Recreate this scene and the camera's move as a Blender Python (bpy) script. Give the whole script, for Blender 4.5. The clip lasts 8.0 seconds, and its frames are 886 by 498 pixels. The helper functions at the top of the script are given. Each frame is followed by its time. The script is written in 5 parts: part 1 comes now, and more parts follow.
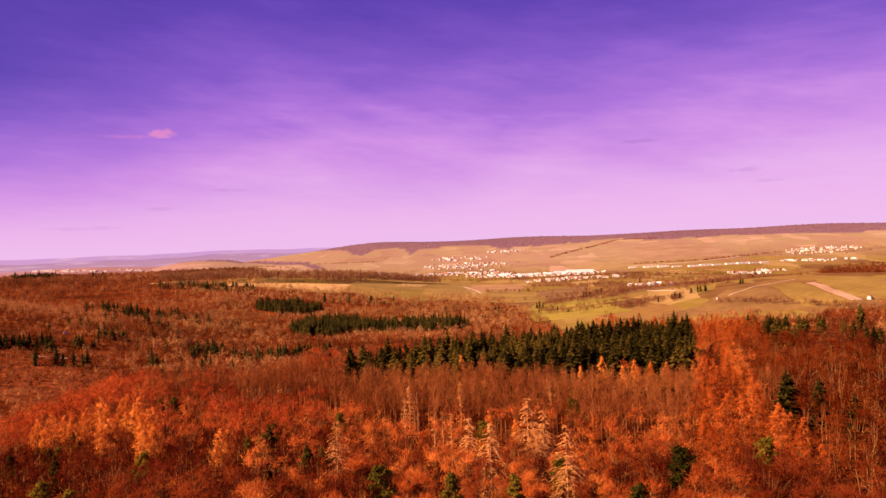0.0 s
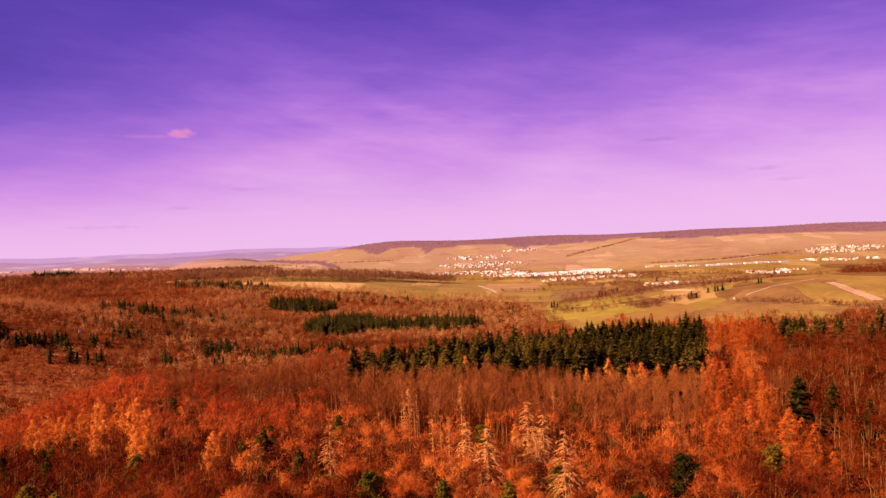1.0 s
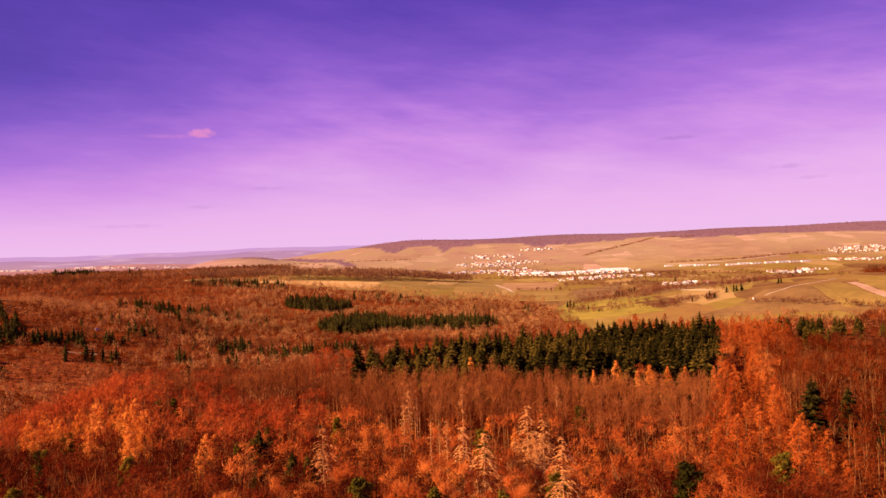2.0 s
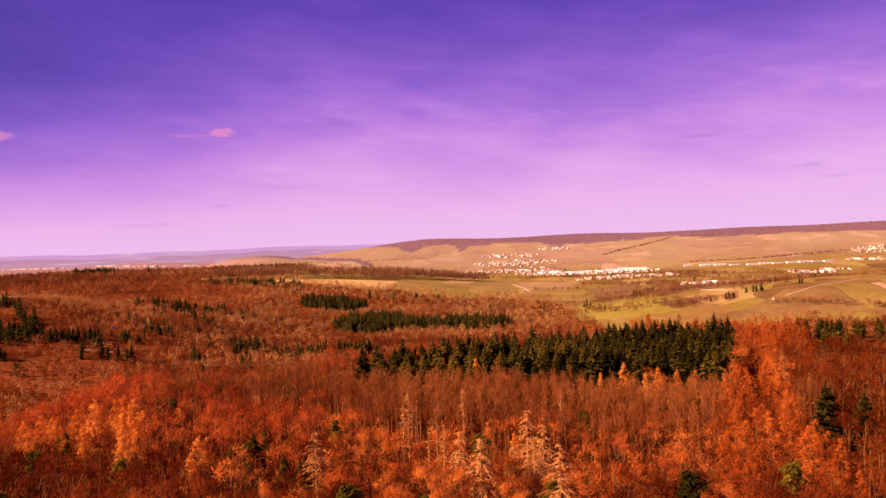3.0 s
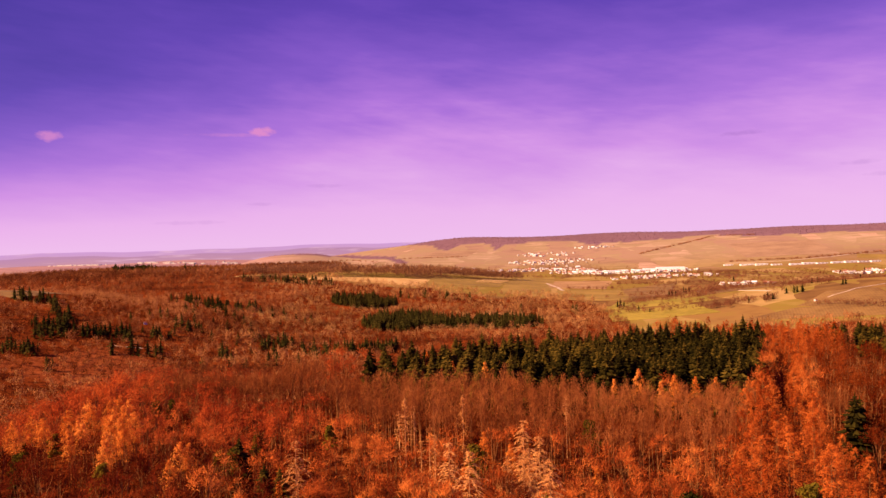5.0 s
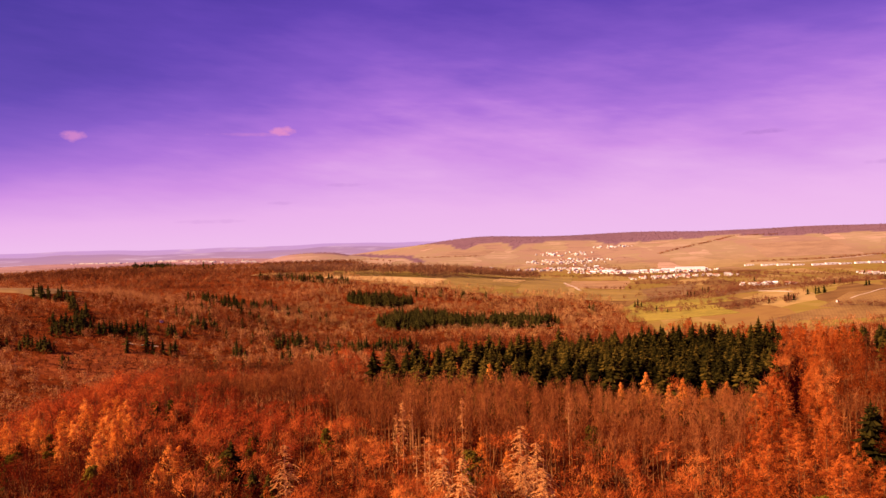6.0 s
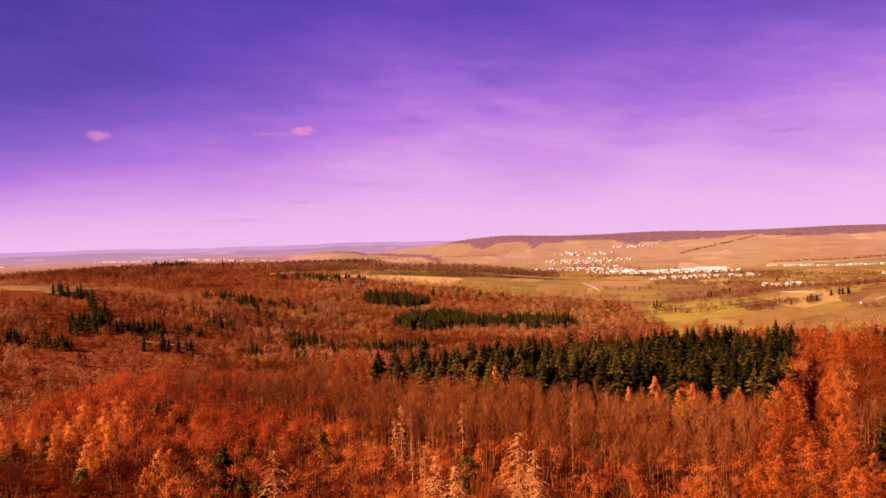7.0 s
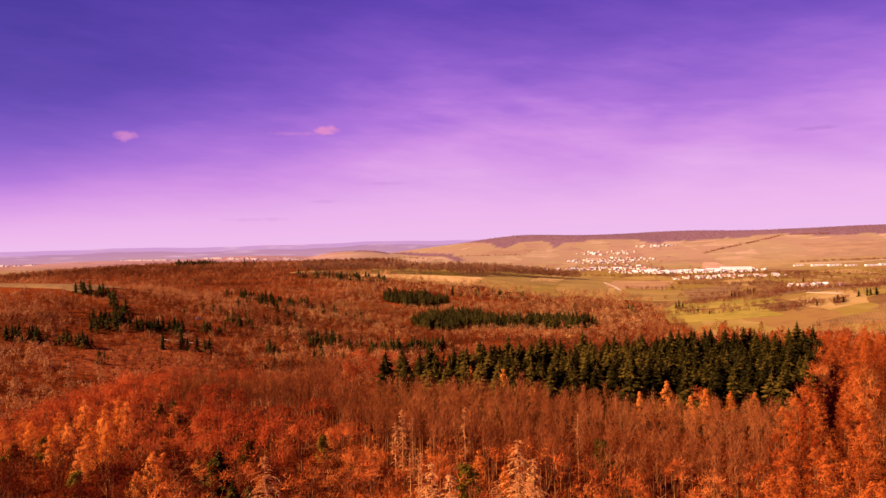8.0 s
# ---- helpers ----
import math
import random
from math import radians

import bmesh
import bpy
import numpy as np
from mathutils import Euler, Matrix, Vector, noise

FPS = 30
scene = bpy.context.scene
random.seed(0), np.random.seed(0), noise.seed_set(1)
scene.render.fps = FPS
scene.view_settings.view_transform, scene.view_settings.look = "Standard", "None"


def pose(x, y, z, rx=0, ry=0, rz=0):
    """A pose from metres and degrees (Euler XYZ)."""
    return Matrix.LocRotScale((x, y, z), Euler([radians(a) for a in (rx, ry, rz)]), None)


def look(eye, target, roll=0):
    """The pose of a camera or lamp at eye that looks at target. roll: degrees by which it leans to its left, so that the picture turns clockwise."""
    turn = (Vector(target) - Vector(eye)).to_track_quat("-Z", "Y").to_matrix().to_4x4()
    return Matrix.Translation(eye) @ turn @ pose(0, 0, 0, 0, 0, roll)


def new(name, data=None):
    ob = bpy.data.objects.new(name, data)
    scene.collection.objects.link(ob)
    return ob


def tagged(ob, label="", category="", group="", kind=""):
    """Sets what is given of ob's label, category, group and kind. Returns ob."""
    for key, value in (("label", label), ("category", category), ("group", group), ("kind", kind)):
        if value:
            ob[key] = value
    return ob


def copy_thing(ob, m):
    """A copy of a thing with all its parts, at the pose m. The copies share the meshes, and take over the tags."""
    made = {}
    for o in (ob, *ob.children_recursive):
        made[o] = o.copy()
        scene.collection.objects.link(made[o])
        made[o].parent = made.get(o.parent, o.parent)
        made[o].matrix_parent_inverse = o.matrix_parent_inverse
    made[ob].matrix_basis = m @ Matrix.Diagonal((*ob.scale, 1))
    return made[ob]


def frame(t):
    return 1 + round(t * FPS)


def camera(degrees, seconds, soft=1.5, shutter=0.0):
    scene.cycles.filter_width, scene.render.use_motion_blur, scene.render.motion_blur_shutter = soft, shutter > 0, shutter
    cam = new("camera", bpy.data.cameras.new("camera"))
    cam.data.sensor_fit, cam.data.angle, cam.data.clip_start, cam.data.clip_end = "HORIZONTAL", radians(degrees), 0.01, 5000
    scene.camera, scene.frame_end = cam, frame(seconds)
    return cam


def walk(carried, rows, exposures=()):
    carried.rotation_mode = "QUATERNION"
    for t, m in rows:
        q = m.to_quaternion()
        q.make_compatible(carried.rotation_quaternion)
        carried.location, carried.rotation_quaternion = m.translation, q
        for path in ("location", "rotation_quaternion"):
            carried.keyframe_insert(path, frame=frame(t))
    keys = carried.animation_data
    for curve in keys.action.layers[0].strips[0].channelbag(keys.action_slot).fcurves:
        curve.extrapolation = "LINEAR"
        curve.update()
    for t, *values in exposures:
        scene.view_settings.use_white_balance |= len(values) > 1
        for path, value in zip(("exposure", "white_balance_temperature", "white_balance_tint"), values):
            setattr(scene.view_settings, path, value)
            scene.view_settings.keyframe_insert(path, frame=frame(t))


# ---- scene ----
cam = camera(63.2, 8.0, 1.4)
PATH = [
    (0, (0.00, 0.00, 68.00), (0.00, 99.99, 66.69), -2.09),
    (0.5, (2.70, 2.67, 67.94), (1.56, 102.65, 66.59), -2.09),
    (1, (5.39, 5.39, 67.86), (3.04, 105.35, 66.48), -2.08),
    (1.5, (8.05, 8.16, 67.78), (4.46, 108.09, 66.37), -2.06),
    (2, (10.70, 11.00, 67.69), (5.84, 110.87, 66.25), -2.04),
    (2.5, (13.33, 13.89, 67.59), (7.19, 113.69, 66.13), -2.01),
    (3, (15.94, 16.84, 67.48), (8.51, 116.56, 65.99), -1.97),
    (3.5, (18.53, 19.85, 67.36), (9.81, 119.46, 65.85), -1.93),
    (4, (21.08, 22.91, 67.24), (11.09, 122.40, 65.71), -1.89),
    (4.5, (23.61, 26.03, 67.11), (12.35, 125.38, 65.57), -1.84),
    (5, (26.09, 29.19, 66.99), (13.57, 128.39, 65.43), -1.79),
    (5.5, (28.54, 32.39, 66.87), (14.73, 131.42, 65.29), -1.74),
    (6, (30.93, 35.62, 66.77), (15.83, 134.46, 65.17), -1.68),
    (6.5, (33.27, 38.88, 66.68), (16.84, 137.51, 65.07), -1.63),
    (7, (35.55, 42.17, 66.63), (17.73, 140.55, 65.00), -1.58),
    (7.5, (37.75, 45.46, 66.61), (18.47, 143.57, 64.95), -1.54),
    (8, (39.88, 48.75, 66.63), (19.03, 146.53, 64.96), -1.50),
]
walk(cam, [(t, look(eye, target, roll)) for t, eye, target, roll in PATH])

scene.view_settings.exposure = 1.25
scene.view_settings.use_white_balance = True
scene.view_settings.white_balance_tint = 15.0

# ---------------------------------------------------------------- sky and sun
SUN_AZIMUTH, SUN_HEIGHT = -114.0, 34.0          # degrees from +y (clockwise), above the horizon


def link(tree, a, b):
    tree.links.new(a, b)


def math_node(tree, op, a, b=None, clamp=False):
    n = tree.nodes.new("ShaderNodeMath")
    n.operation, n.use_clamp = op, clamp
    for slot, v in ((0, a), (1, b)):
        if v is None:
            continue
        if isinstance(v, (int, float)):
            n.inputs[slot].default_value = v
        else:
            link(tree, v, n.inputs[slot])
    return n.outputs[0]


def mix_node(tree, fac, a, b, blend="MIX"):
    n = tree.nodes.new("ShaderNodeMix")
    n.data_type, n.blend_type = "RGBA", blend
    for slot, v in ((0, fac), (6, a), (7, b)):
        if isinstance(v, (int, float)):
            n.inputs[slot].default_value = v
        elif isinstance(v, tuple):
            n.inputs[slot].default_value = (*v, 1)
        else:
            link(tree, v, n.inputs[slot])
    return n.outputs[2]


def ramp_node(tree, fac, stops, ease="LINEAR"):
    n = tree.nodes.new("ShaderNodeValToRGB")
    n.color_ramp.interpolation = ease
    while len(n.color_ramp.elements) < len(stops):
        n.color_ramp.elements.new(0.5)
    for e, (p, c) in zip(n.color_ramp.elements, stops):
        e.position, e.color = p, (*c, 1)
    link(tree, fac, n.inputs[0])
    return n.outputs[0]


def noise_node(tree, vector, scale, detail=3.0, rough=0.55):
    n = tree.nodes.new("ShaderNodeTexNoise")
    n.inputs["Scale"].default_value, n.inputs["Detail"].default_value, n.inputs["Roughness"].default_value = scale, detail, rough
    link(tree, vector, n.inputs["Vector"])
    return n.outputs["Fac"]


def mapped(tree, vector, scale=(1, 1, 1), turn=(0, 0, 0)):
    n = tree.nodes.new("ShaderNodeMapping")
    n.inputs["Scale"].default_value = scale
    n.inputs["Rotation"].default_value = [radians(a) for a in turn]
    link(tree, vector, n.inputs["Vector"])
    return n.outputs[0]


def build_sky():
    world = bpy.data.worlds.new("evening_sky")
    scene.world = world
    world.use_nodes = True
    t = world.node_tree
    t.nodes.clear()
    way = t.nodes.new("ShaderNodeTexCoord").outputs["Generated"]
    split = t.nodes.new("ShaderNodeSeparateXYZ")
    link(t, way, split.inputs[0])
    # long thin veils of cirrus lift the gradient up and down
    veil = noise_node(t, mapped(t, mapped(t, way, turn=(0, -13, 0)), (1.2, 1.2, 6.5)), 2.1, 5.0, 0.6)
    plume = noise_node(t, mapped(t, mapped(t, way, turn=(0, 20, 0)), (1.6, 1.6, 5.0)), 1.7, 4.0, 0.55)
    streak = noise_node(t, mapped(t, way, (2.0, 2.0, 26.0), (0, -3, 0)), 3.0, 5.0, 0.6)
    height = math_node(t, "MULTIPLY", split.outputs[2], 2.2)
    sway = math_node(t, "ADD", math_node(t, "MULTIPLY", math_node(t, "SUBTRACT", veil, 0.5), -0.36),
                     math_node(t, "MULTIPLY", math_node(t, "SUBTRACT", streak, 0.5), -0.09))
    sway = math_node(t, "ADD", sway, math_node(t, "MULTIPLY", math_node(t, "SUBTRACT", plume, 0.5), -0.24))
    # darker sky colour towards the left stands in for lens corner darkening
    west = math_node(t, "MAXIMUM", math_node(t, "SUBTRACT", math_node(t, "MULTIPLY", split.outputs[0], -1.0), 0.22), 0.0)
    side = math_node(t, "SUBTRACT", math_node(t, "MULTIPLY", west, 0.75), 0.10)
    sway = math_node(t, "MULTIPLY", math_node(t, "ADD", sway, side), math_node(t, "MULTIPLY", height, 2.5, True))
    height = math_node(t, "ADD", height, sway)
    tone = ramp_node(t, height, SKY_STOPS)
    for direction, wide, tall, colour, much in CLOUDLETS:
        d = Vector(direction).normalized()
        right = d.cross(Vector((0, 0, 1))).normalized()
        up = right.cross(d)
        total = None
        for axis, size in ((right, wide), (up, tall)):
            dot = t.nodes.new("ShaderNodeVectorMath")
            dot.operation = "DOT_PRODUCT"
            link(t, way, dot.inputs[0])
            dot.inputs[1].default_value = axis
            q = math_node(t, "DIVIDE", dot.outputs["Value"], size)
            q = math_node(t, "MULTIPLY", q, q)
            total = q if total is None else math_node(t, "ADD", total, q)
        puff = math_node(t, "ADD", total, math_node(t, "MULTIPLY", math_node(t, "SUBTRACT", noise_node(t, mapped(t, way, (1, 1, 2)), 60.0, 4.0), 0.5), 2.8))
        mask = math_node(t, "SUBTRACT", 1.0, puff, True)
        ahead = t.nodes.new("ShaderNodeVectorMath")
        ahead.operation = "DOT_PRODUCT"
        link(t, way, ahead.inputs[0])
        ahead.inputs[1].default_value = d
        mask = math_node(t, "MULTIPLY", math_node(t, "MULTIPLY", mask, much), math_node(t, "GREATER_THAN", ahead.outputs["Value"], 0.0))
        tone = mix_node(t, mask, tone, colour)
    air = t.nodes.new("ShaderNodeTexSky")
    air.sky_type, air.sun_disc = "NISHITA", False
    air.sun_elevation, air.sun_rotation = radians(SUN_HEIGHT), radians(SUN_AZIMUTH)
    thin = t.nodes.new("ShaderNodeBackground")
    link(t, air.outputs[0], thin.inputs[0])
    thin.inputs[1].default_value = 0.004
    glow = t.nodes.new("ShaderNodeBackground")
    link(t, tone, glow.inputs[0])
    glow.inputs[1].default_value = SKY_STRENGTH
    both, out = t.nodes.new("ShaderNodeAddShader"), t.nodes.new("ShaderNodeOutputWorld")
    link(t, thin.outputs[0], both.inputs[0])
    link(t, glow.outputs[0], both.inputs[1])
    link(t, both.outputs[0], out.inputs[0])


SKY_STRENGTH = 0.41
SKY_STOPS = [(0.0, (0.85, 0.51, 0.83)), (0.08, (0.80, 0.43, 0.81)), (0.19, (0.62, 0.26, 0.75)), (0.30, (0.41, 0.150, 0.67)),
             (0.45, (0.225, 0.080, 0.55)), (0.63, (0.118, 0.040, 0.43)), (0.82, (0.060, 0.020, 0.32))]
ROSE, PLUM = (0.78, 0.25, 0.55), (0.27, 0.085, 0.42)
CLOUDLETS = [((-0.353, 0.924, 0.149), 0.020, 0.007, ROSE, 0.8), ((-0.389, 0.910, 0.144), 0.055, 0.003, ROSE, 0.28), ((-0.577, 0.805, 0.138), 0.018, 0.007, ROSE, 0.6),
             ((0.267, 0.956, 0.121), 0.028, 0.004, PLUM, 0.28), ((0.390, 0.918, 0.075), 0.024, 0.0035, PLUM, 0.18), ((-0.279, 0.957, 0.076), 0.03, 0.003, PLUM, 0.14),
             ((-0.362, 0.931, 0.053), 0.022, 0.003, PLUM, 0.14), ((-0.445, 0.895, 0.030), 0.05, 0.003, PLUM, 0.12), ((0.411, 0.910, 0.060), 0.024, 0.003, PLUM, 0.14)]
build_sky()

sun_data = bpy.data.lights.new("sun", "SUN")
sun_data.energy, sun_data.angle, sun_data.color = 4.8, radians(0.5), (1.0, 0.70, 0.43)
sun = new("sun", sun_data)
a, e = radians(SUN_AZIMUTH), radians(SUN_HEIGHT)
sun.matrix_world = look((0, 0, 400), (-math.sin(a) * math.cos(e) * 100, -math.cos(a) * math.cos(e) * 100, 400 - math.sin(e) * 100))

# ---------------------------------------------------------------- materials


def shader(name, rough=0.9, spec=0.2):
    m = bpy.data.materials.new(name)
    m.use_nodes = True
    t = m.node_tree
    b = t.nodes["Principled BSDF"]
    b.inputs["Roughness"].default_value = rough
    b.inputs["Specular IOR Level"].default_value = spec
    return m, t, b


def place_of(tree):
    return tree.nodes.new("ShaderNodeNewGeometry").outputs["Position"]


def plant_material(name, dark, mid, light, grain=3.0, cover=0.5, apart=1.7, through_light=0.25, broad=0.0, single=0.55, fine=0.16):
    """Twigs or needles: stands differ over tens of metres, trees from each other, twig from twig.
    grain: fine openings between the twigs of a spray, a metre; cover: how much of a spray is twig."""
    m, t, b = shader(name, 0.95, 0.0)
    at = place_of(t)
    stand = noise_node(t, at, 0.016, 3.0)
    tree_tone = noise_node(t, mapped(t, at, (1, 1, 0.3)), 0.13, 2.0)
    twig = t.nodes.new("ShaderNodeNewGeometry").outputs["Random Per Island"]
    whole = t.nodes.new("ShaderNodeObjectInfo").outputs["Random"]
    f = 0.5
    if broad:
        f = math_node(t, "ADD", math_node(t, "MULTIPLY", math_node(t, "SUBTRACT", noise_node(t, mapped(t, at, (0.6, 1, 1)), 0.006, 3.0), 0.5), broad), f)
    for tone, much in ((stand, 1.9), (tree_tone, apart), (twig, fine), (whole, single)):
        f = math_node(t, "ADD", math_node(t, "MULTIPLY", math_node(t, "SUBTRACT", tone, 0.5), much), f)
    colour = ramp_node(t, f, [(0.12, dark), (0.5, mid), (0.88, light)])
    link(t, colour, b.inputs["Base Color"])
    thin = t.nodes.new("ShaderNodeBsdfTranslucent")
    link(t, colour, thin.inputs[0])
    spray = t.nodes.new("ShaderNodeMixShader")
    spray.inputs[0].default_value = through_light
    link(t, b.outputs[0], spray.inputs[1])
    link(t, thin.outputs[0], spray.inputs[2])
    if cover >= 1:
        link(t, spray.outputs[0], t.nodes["Material Output"].inputs[0])
        return m
    gaps = noise_node(t, at, grain, 2.0, 0.6)
    open_air, whole_spray = t.nodes.new("ShaderNodeBsdfTransparent"), t.nodes.new("ShaderNodeMixShader")
    link(t, math_node(t, "GREATER_THAN", gaps, 0.5 + (0.5 - cover) * 0.5), whole_spray.inputs[0])
    link(t, open_air.outputs[0], whole_spray.inputs[1])
    link(t, spray.outputs[0], whole_spray.inputs[2])
    link(t, whole_spray.outputs[0], t.nodes["Material Output"].inputs[0])
    return m


def bark_material(name, dark, light):
    m, t, b = shader(name, 0.95, 0.0)
    at = place_of(t)
    f = noise_node(t, mapped(t, at, (3, 3, 0.5)), 1.2, 4.0)
    link(t, ramp_node(t, f, [(0.3, dark), (0.7, light)]), b.inputs["Base Color"])
    return m


def plain_material(name, a, b_, scale, rough=0.85, spec=0.2):
    m, t, b = shader(name, rough, spec)
    at = place_of(t)
    f = math_node(t, "ADD", math_node(t, "MULTIPLY", noise_node(t, at, scale, 5.0), 0.6), math_node(t, "MULTIPLY", noise_node(t, at, scale * 9, 3.0), 0.4))
    link(t, ramp_node(t, f, [(0.35, a), (0.65, b_)]), b.inputs["Base Color"])
    return m


def crop_material(name, a, b_, row_turn, row_gap):
    """Pasture or vine rows: broad mottling with fine parallel rows."""
    m, t, b = shader(name, 0.95, 0.1)
    at = place_of(t)
    broad = noise_node(t, at, 0.012, 4.0)
    fine = noise_node(t, at, 0.09, 3.0)
    rows = t.nodes.new("ShaderNodeTexWave")
    rows.inputs["Scale"].default_value = 0.314 / row_gap
    rows.inputs["Distortion"].default_value = 0.6
    link(t, mapped(t, at, (1, 1, 1), (0, 0, row_turn)), rows.inputs["Vector"])
    f = math_node(t, "ADD", math_node(t, "MULTIPLY", broad, 0.62), math_node(t, "MULTIPLY", fine, 0.32))
    f = math_node(t, "ADD", f, math_node(t, "MULTIPLY", rows.outputs["Fac"], 0.06))
    link(t, ramp_node(t, f, [(0.40, a), (0.60, b_)]), b.inputs["Base Color"])
    return m


TWIG = plant_material("beech_twigs", (0.22, 0.035, 0.008), (0.49, 0.098, 0.018), (0.68, 0.200, 0.039), 5.0, 1.0, 1.5)
# truly redder beeches, darkened further to carry the lens falloff at the left
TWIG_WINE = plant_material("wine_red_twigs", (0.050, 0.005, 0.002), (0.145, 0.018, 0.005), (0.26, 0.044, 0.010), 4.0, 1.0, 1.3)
TWIG_CRIMSON = plant_material("crimson_twigs", (0.17, 0.022, 0.006), (0.38, 0.055, 0.013), (0.53, 0.112, 0.023), 5.0, 1.0, 1.0)
TWIG_TAN = plant_material("tan_twigs", (0.085, 0.017, 0.006), (0.18, 0.045, 0.014), (0.28, 0.085, 0.026), 3.0, 1.0)
GOLD = plant_material("golden_larch_twigs", (0.52, 0.120, 0.016), (0.68, 0.195, 0.028), (0.80, 0.28, 0.048), 4.5, 1.0)
TWIG_RED = plant_material("dark_red_twigs", (0.058, 0.006, 0.002), (0.155, 0.022, 0.004), (0.26, 0.050, 0.009), 5.0, 0.72, 1.4)
TWIG_TALL = plant_material("tall_beech_twigs", (0.15, 0.033, 0.009), (0.28, 0.075, 0.019), (0.41, 0.130, 0.035), 4.0, 1.0)
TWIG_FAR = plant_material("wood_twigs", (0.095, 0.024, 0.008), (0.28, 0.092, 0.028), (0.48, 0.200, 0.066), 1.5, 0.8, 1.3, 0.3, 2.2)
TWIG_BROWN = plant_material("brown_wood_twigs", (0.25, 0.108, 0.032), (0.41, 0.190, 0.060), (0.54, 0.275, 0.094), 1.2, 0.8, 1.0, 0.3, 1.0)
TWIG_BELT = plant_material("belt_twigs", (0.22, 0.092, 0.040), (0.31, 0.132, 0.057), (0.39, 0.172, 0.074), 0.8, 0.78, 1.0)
LARCH = plant_material("larch_twigs", (0.19, 0.023, 0.004), (0.38, 0.064, 0.010), (0.54, 0.122, 0.019), 4.5, 1.0, 2.0)
PALE = plant_material("bleached_twigs", (0.52, 0.185, 0.046), (0.68, 0.285, 0.078), (0.80, 0.37, 0.110), 6.0, 1.0)
SPRUCE = plant_material("spruce_needles", (0.009, 0.007, 0.002), (0.031, 0.022, 0.004), (0.110, 0.064, 0.010), 4.5, 1.0, 0.9, 0.1, single=0.5, fine=0.7)
SPRUCE_FAR = plant_material("far_spruce_needles", (0.009, 0.009, 0.002), (0.026, 0.023, 0.005), (0.062, 0.045, 0.009), 1.4, 1.0, 0.9, 0.1)
PINE = plant_material("pine_needles", (0.028, 0.023, 0.004), (0.085, 0.060, 0.007), (0.18, 0.112, 0.011), 5.0, 1.0, through_light=0.12)
# mauve distance haze is put into the base colour of the ridge twigs
TWIG_RIDGE_HAZED = plant_material("hazed_ridge_twigs", (0.17, 0.086, 0.105), (0.21, 0.106, 0.125), (0.26, 0.132, 0.150), 0.25, 1.0, 0.6)
SHRUB = plant_material("hedge_twigs", (0.20, 0.070, 0.032), (0.29, 0.110, 0.046), (0.39, 0.165, 0.070), 1.2, 0.74, 0.9, 0.45)
BRUSH = plant_material("brushwood", (0.085, 0.016, 0.004), (0.24, 0.056, 0.011), (0.38, 0.115, 0.024), 1.6, 0.7, 2.0, 0.35, 1.2)
BARK = bark_material("bark", (0.12, 0.034, 0.009), (0.34, 0.135, 0.042))
BARK_PALE = bark_material("bleached_bark", (0.42, 0.165, 0.055), (0.64, 0.31, 0.115))


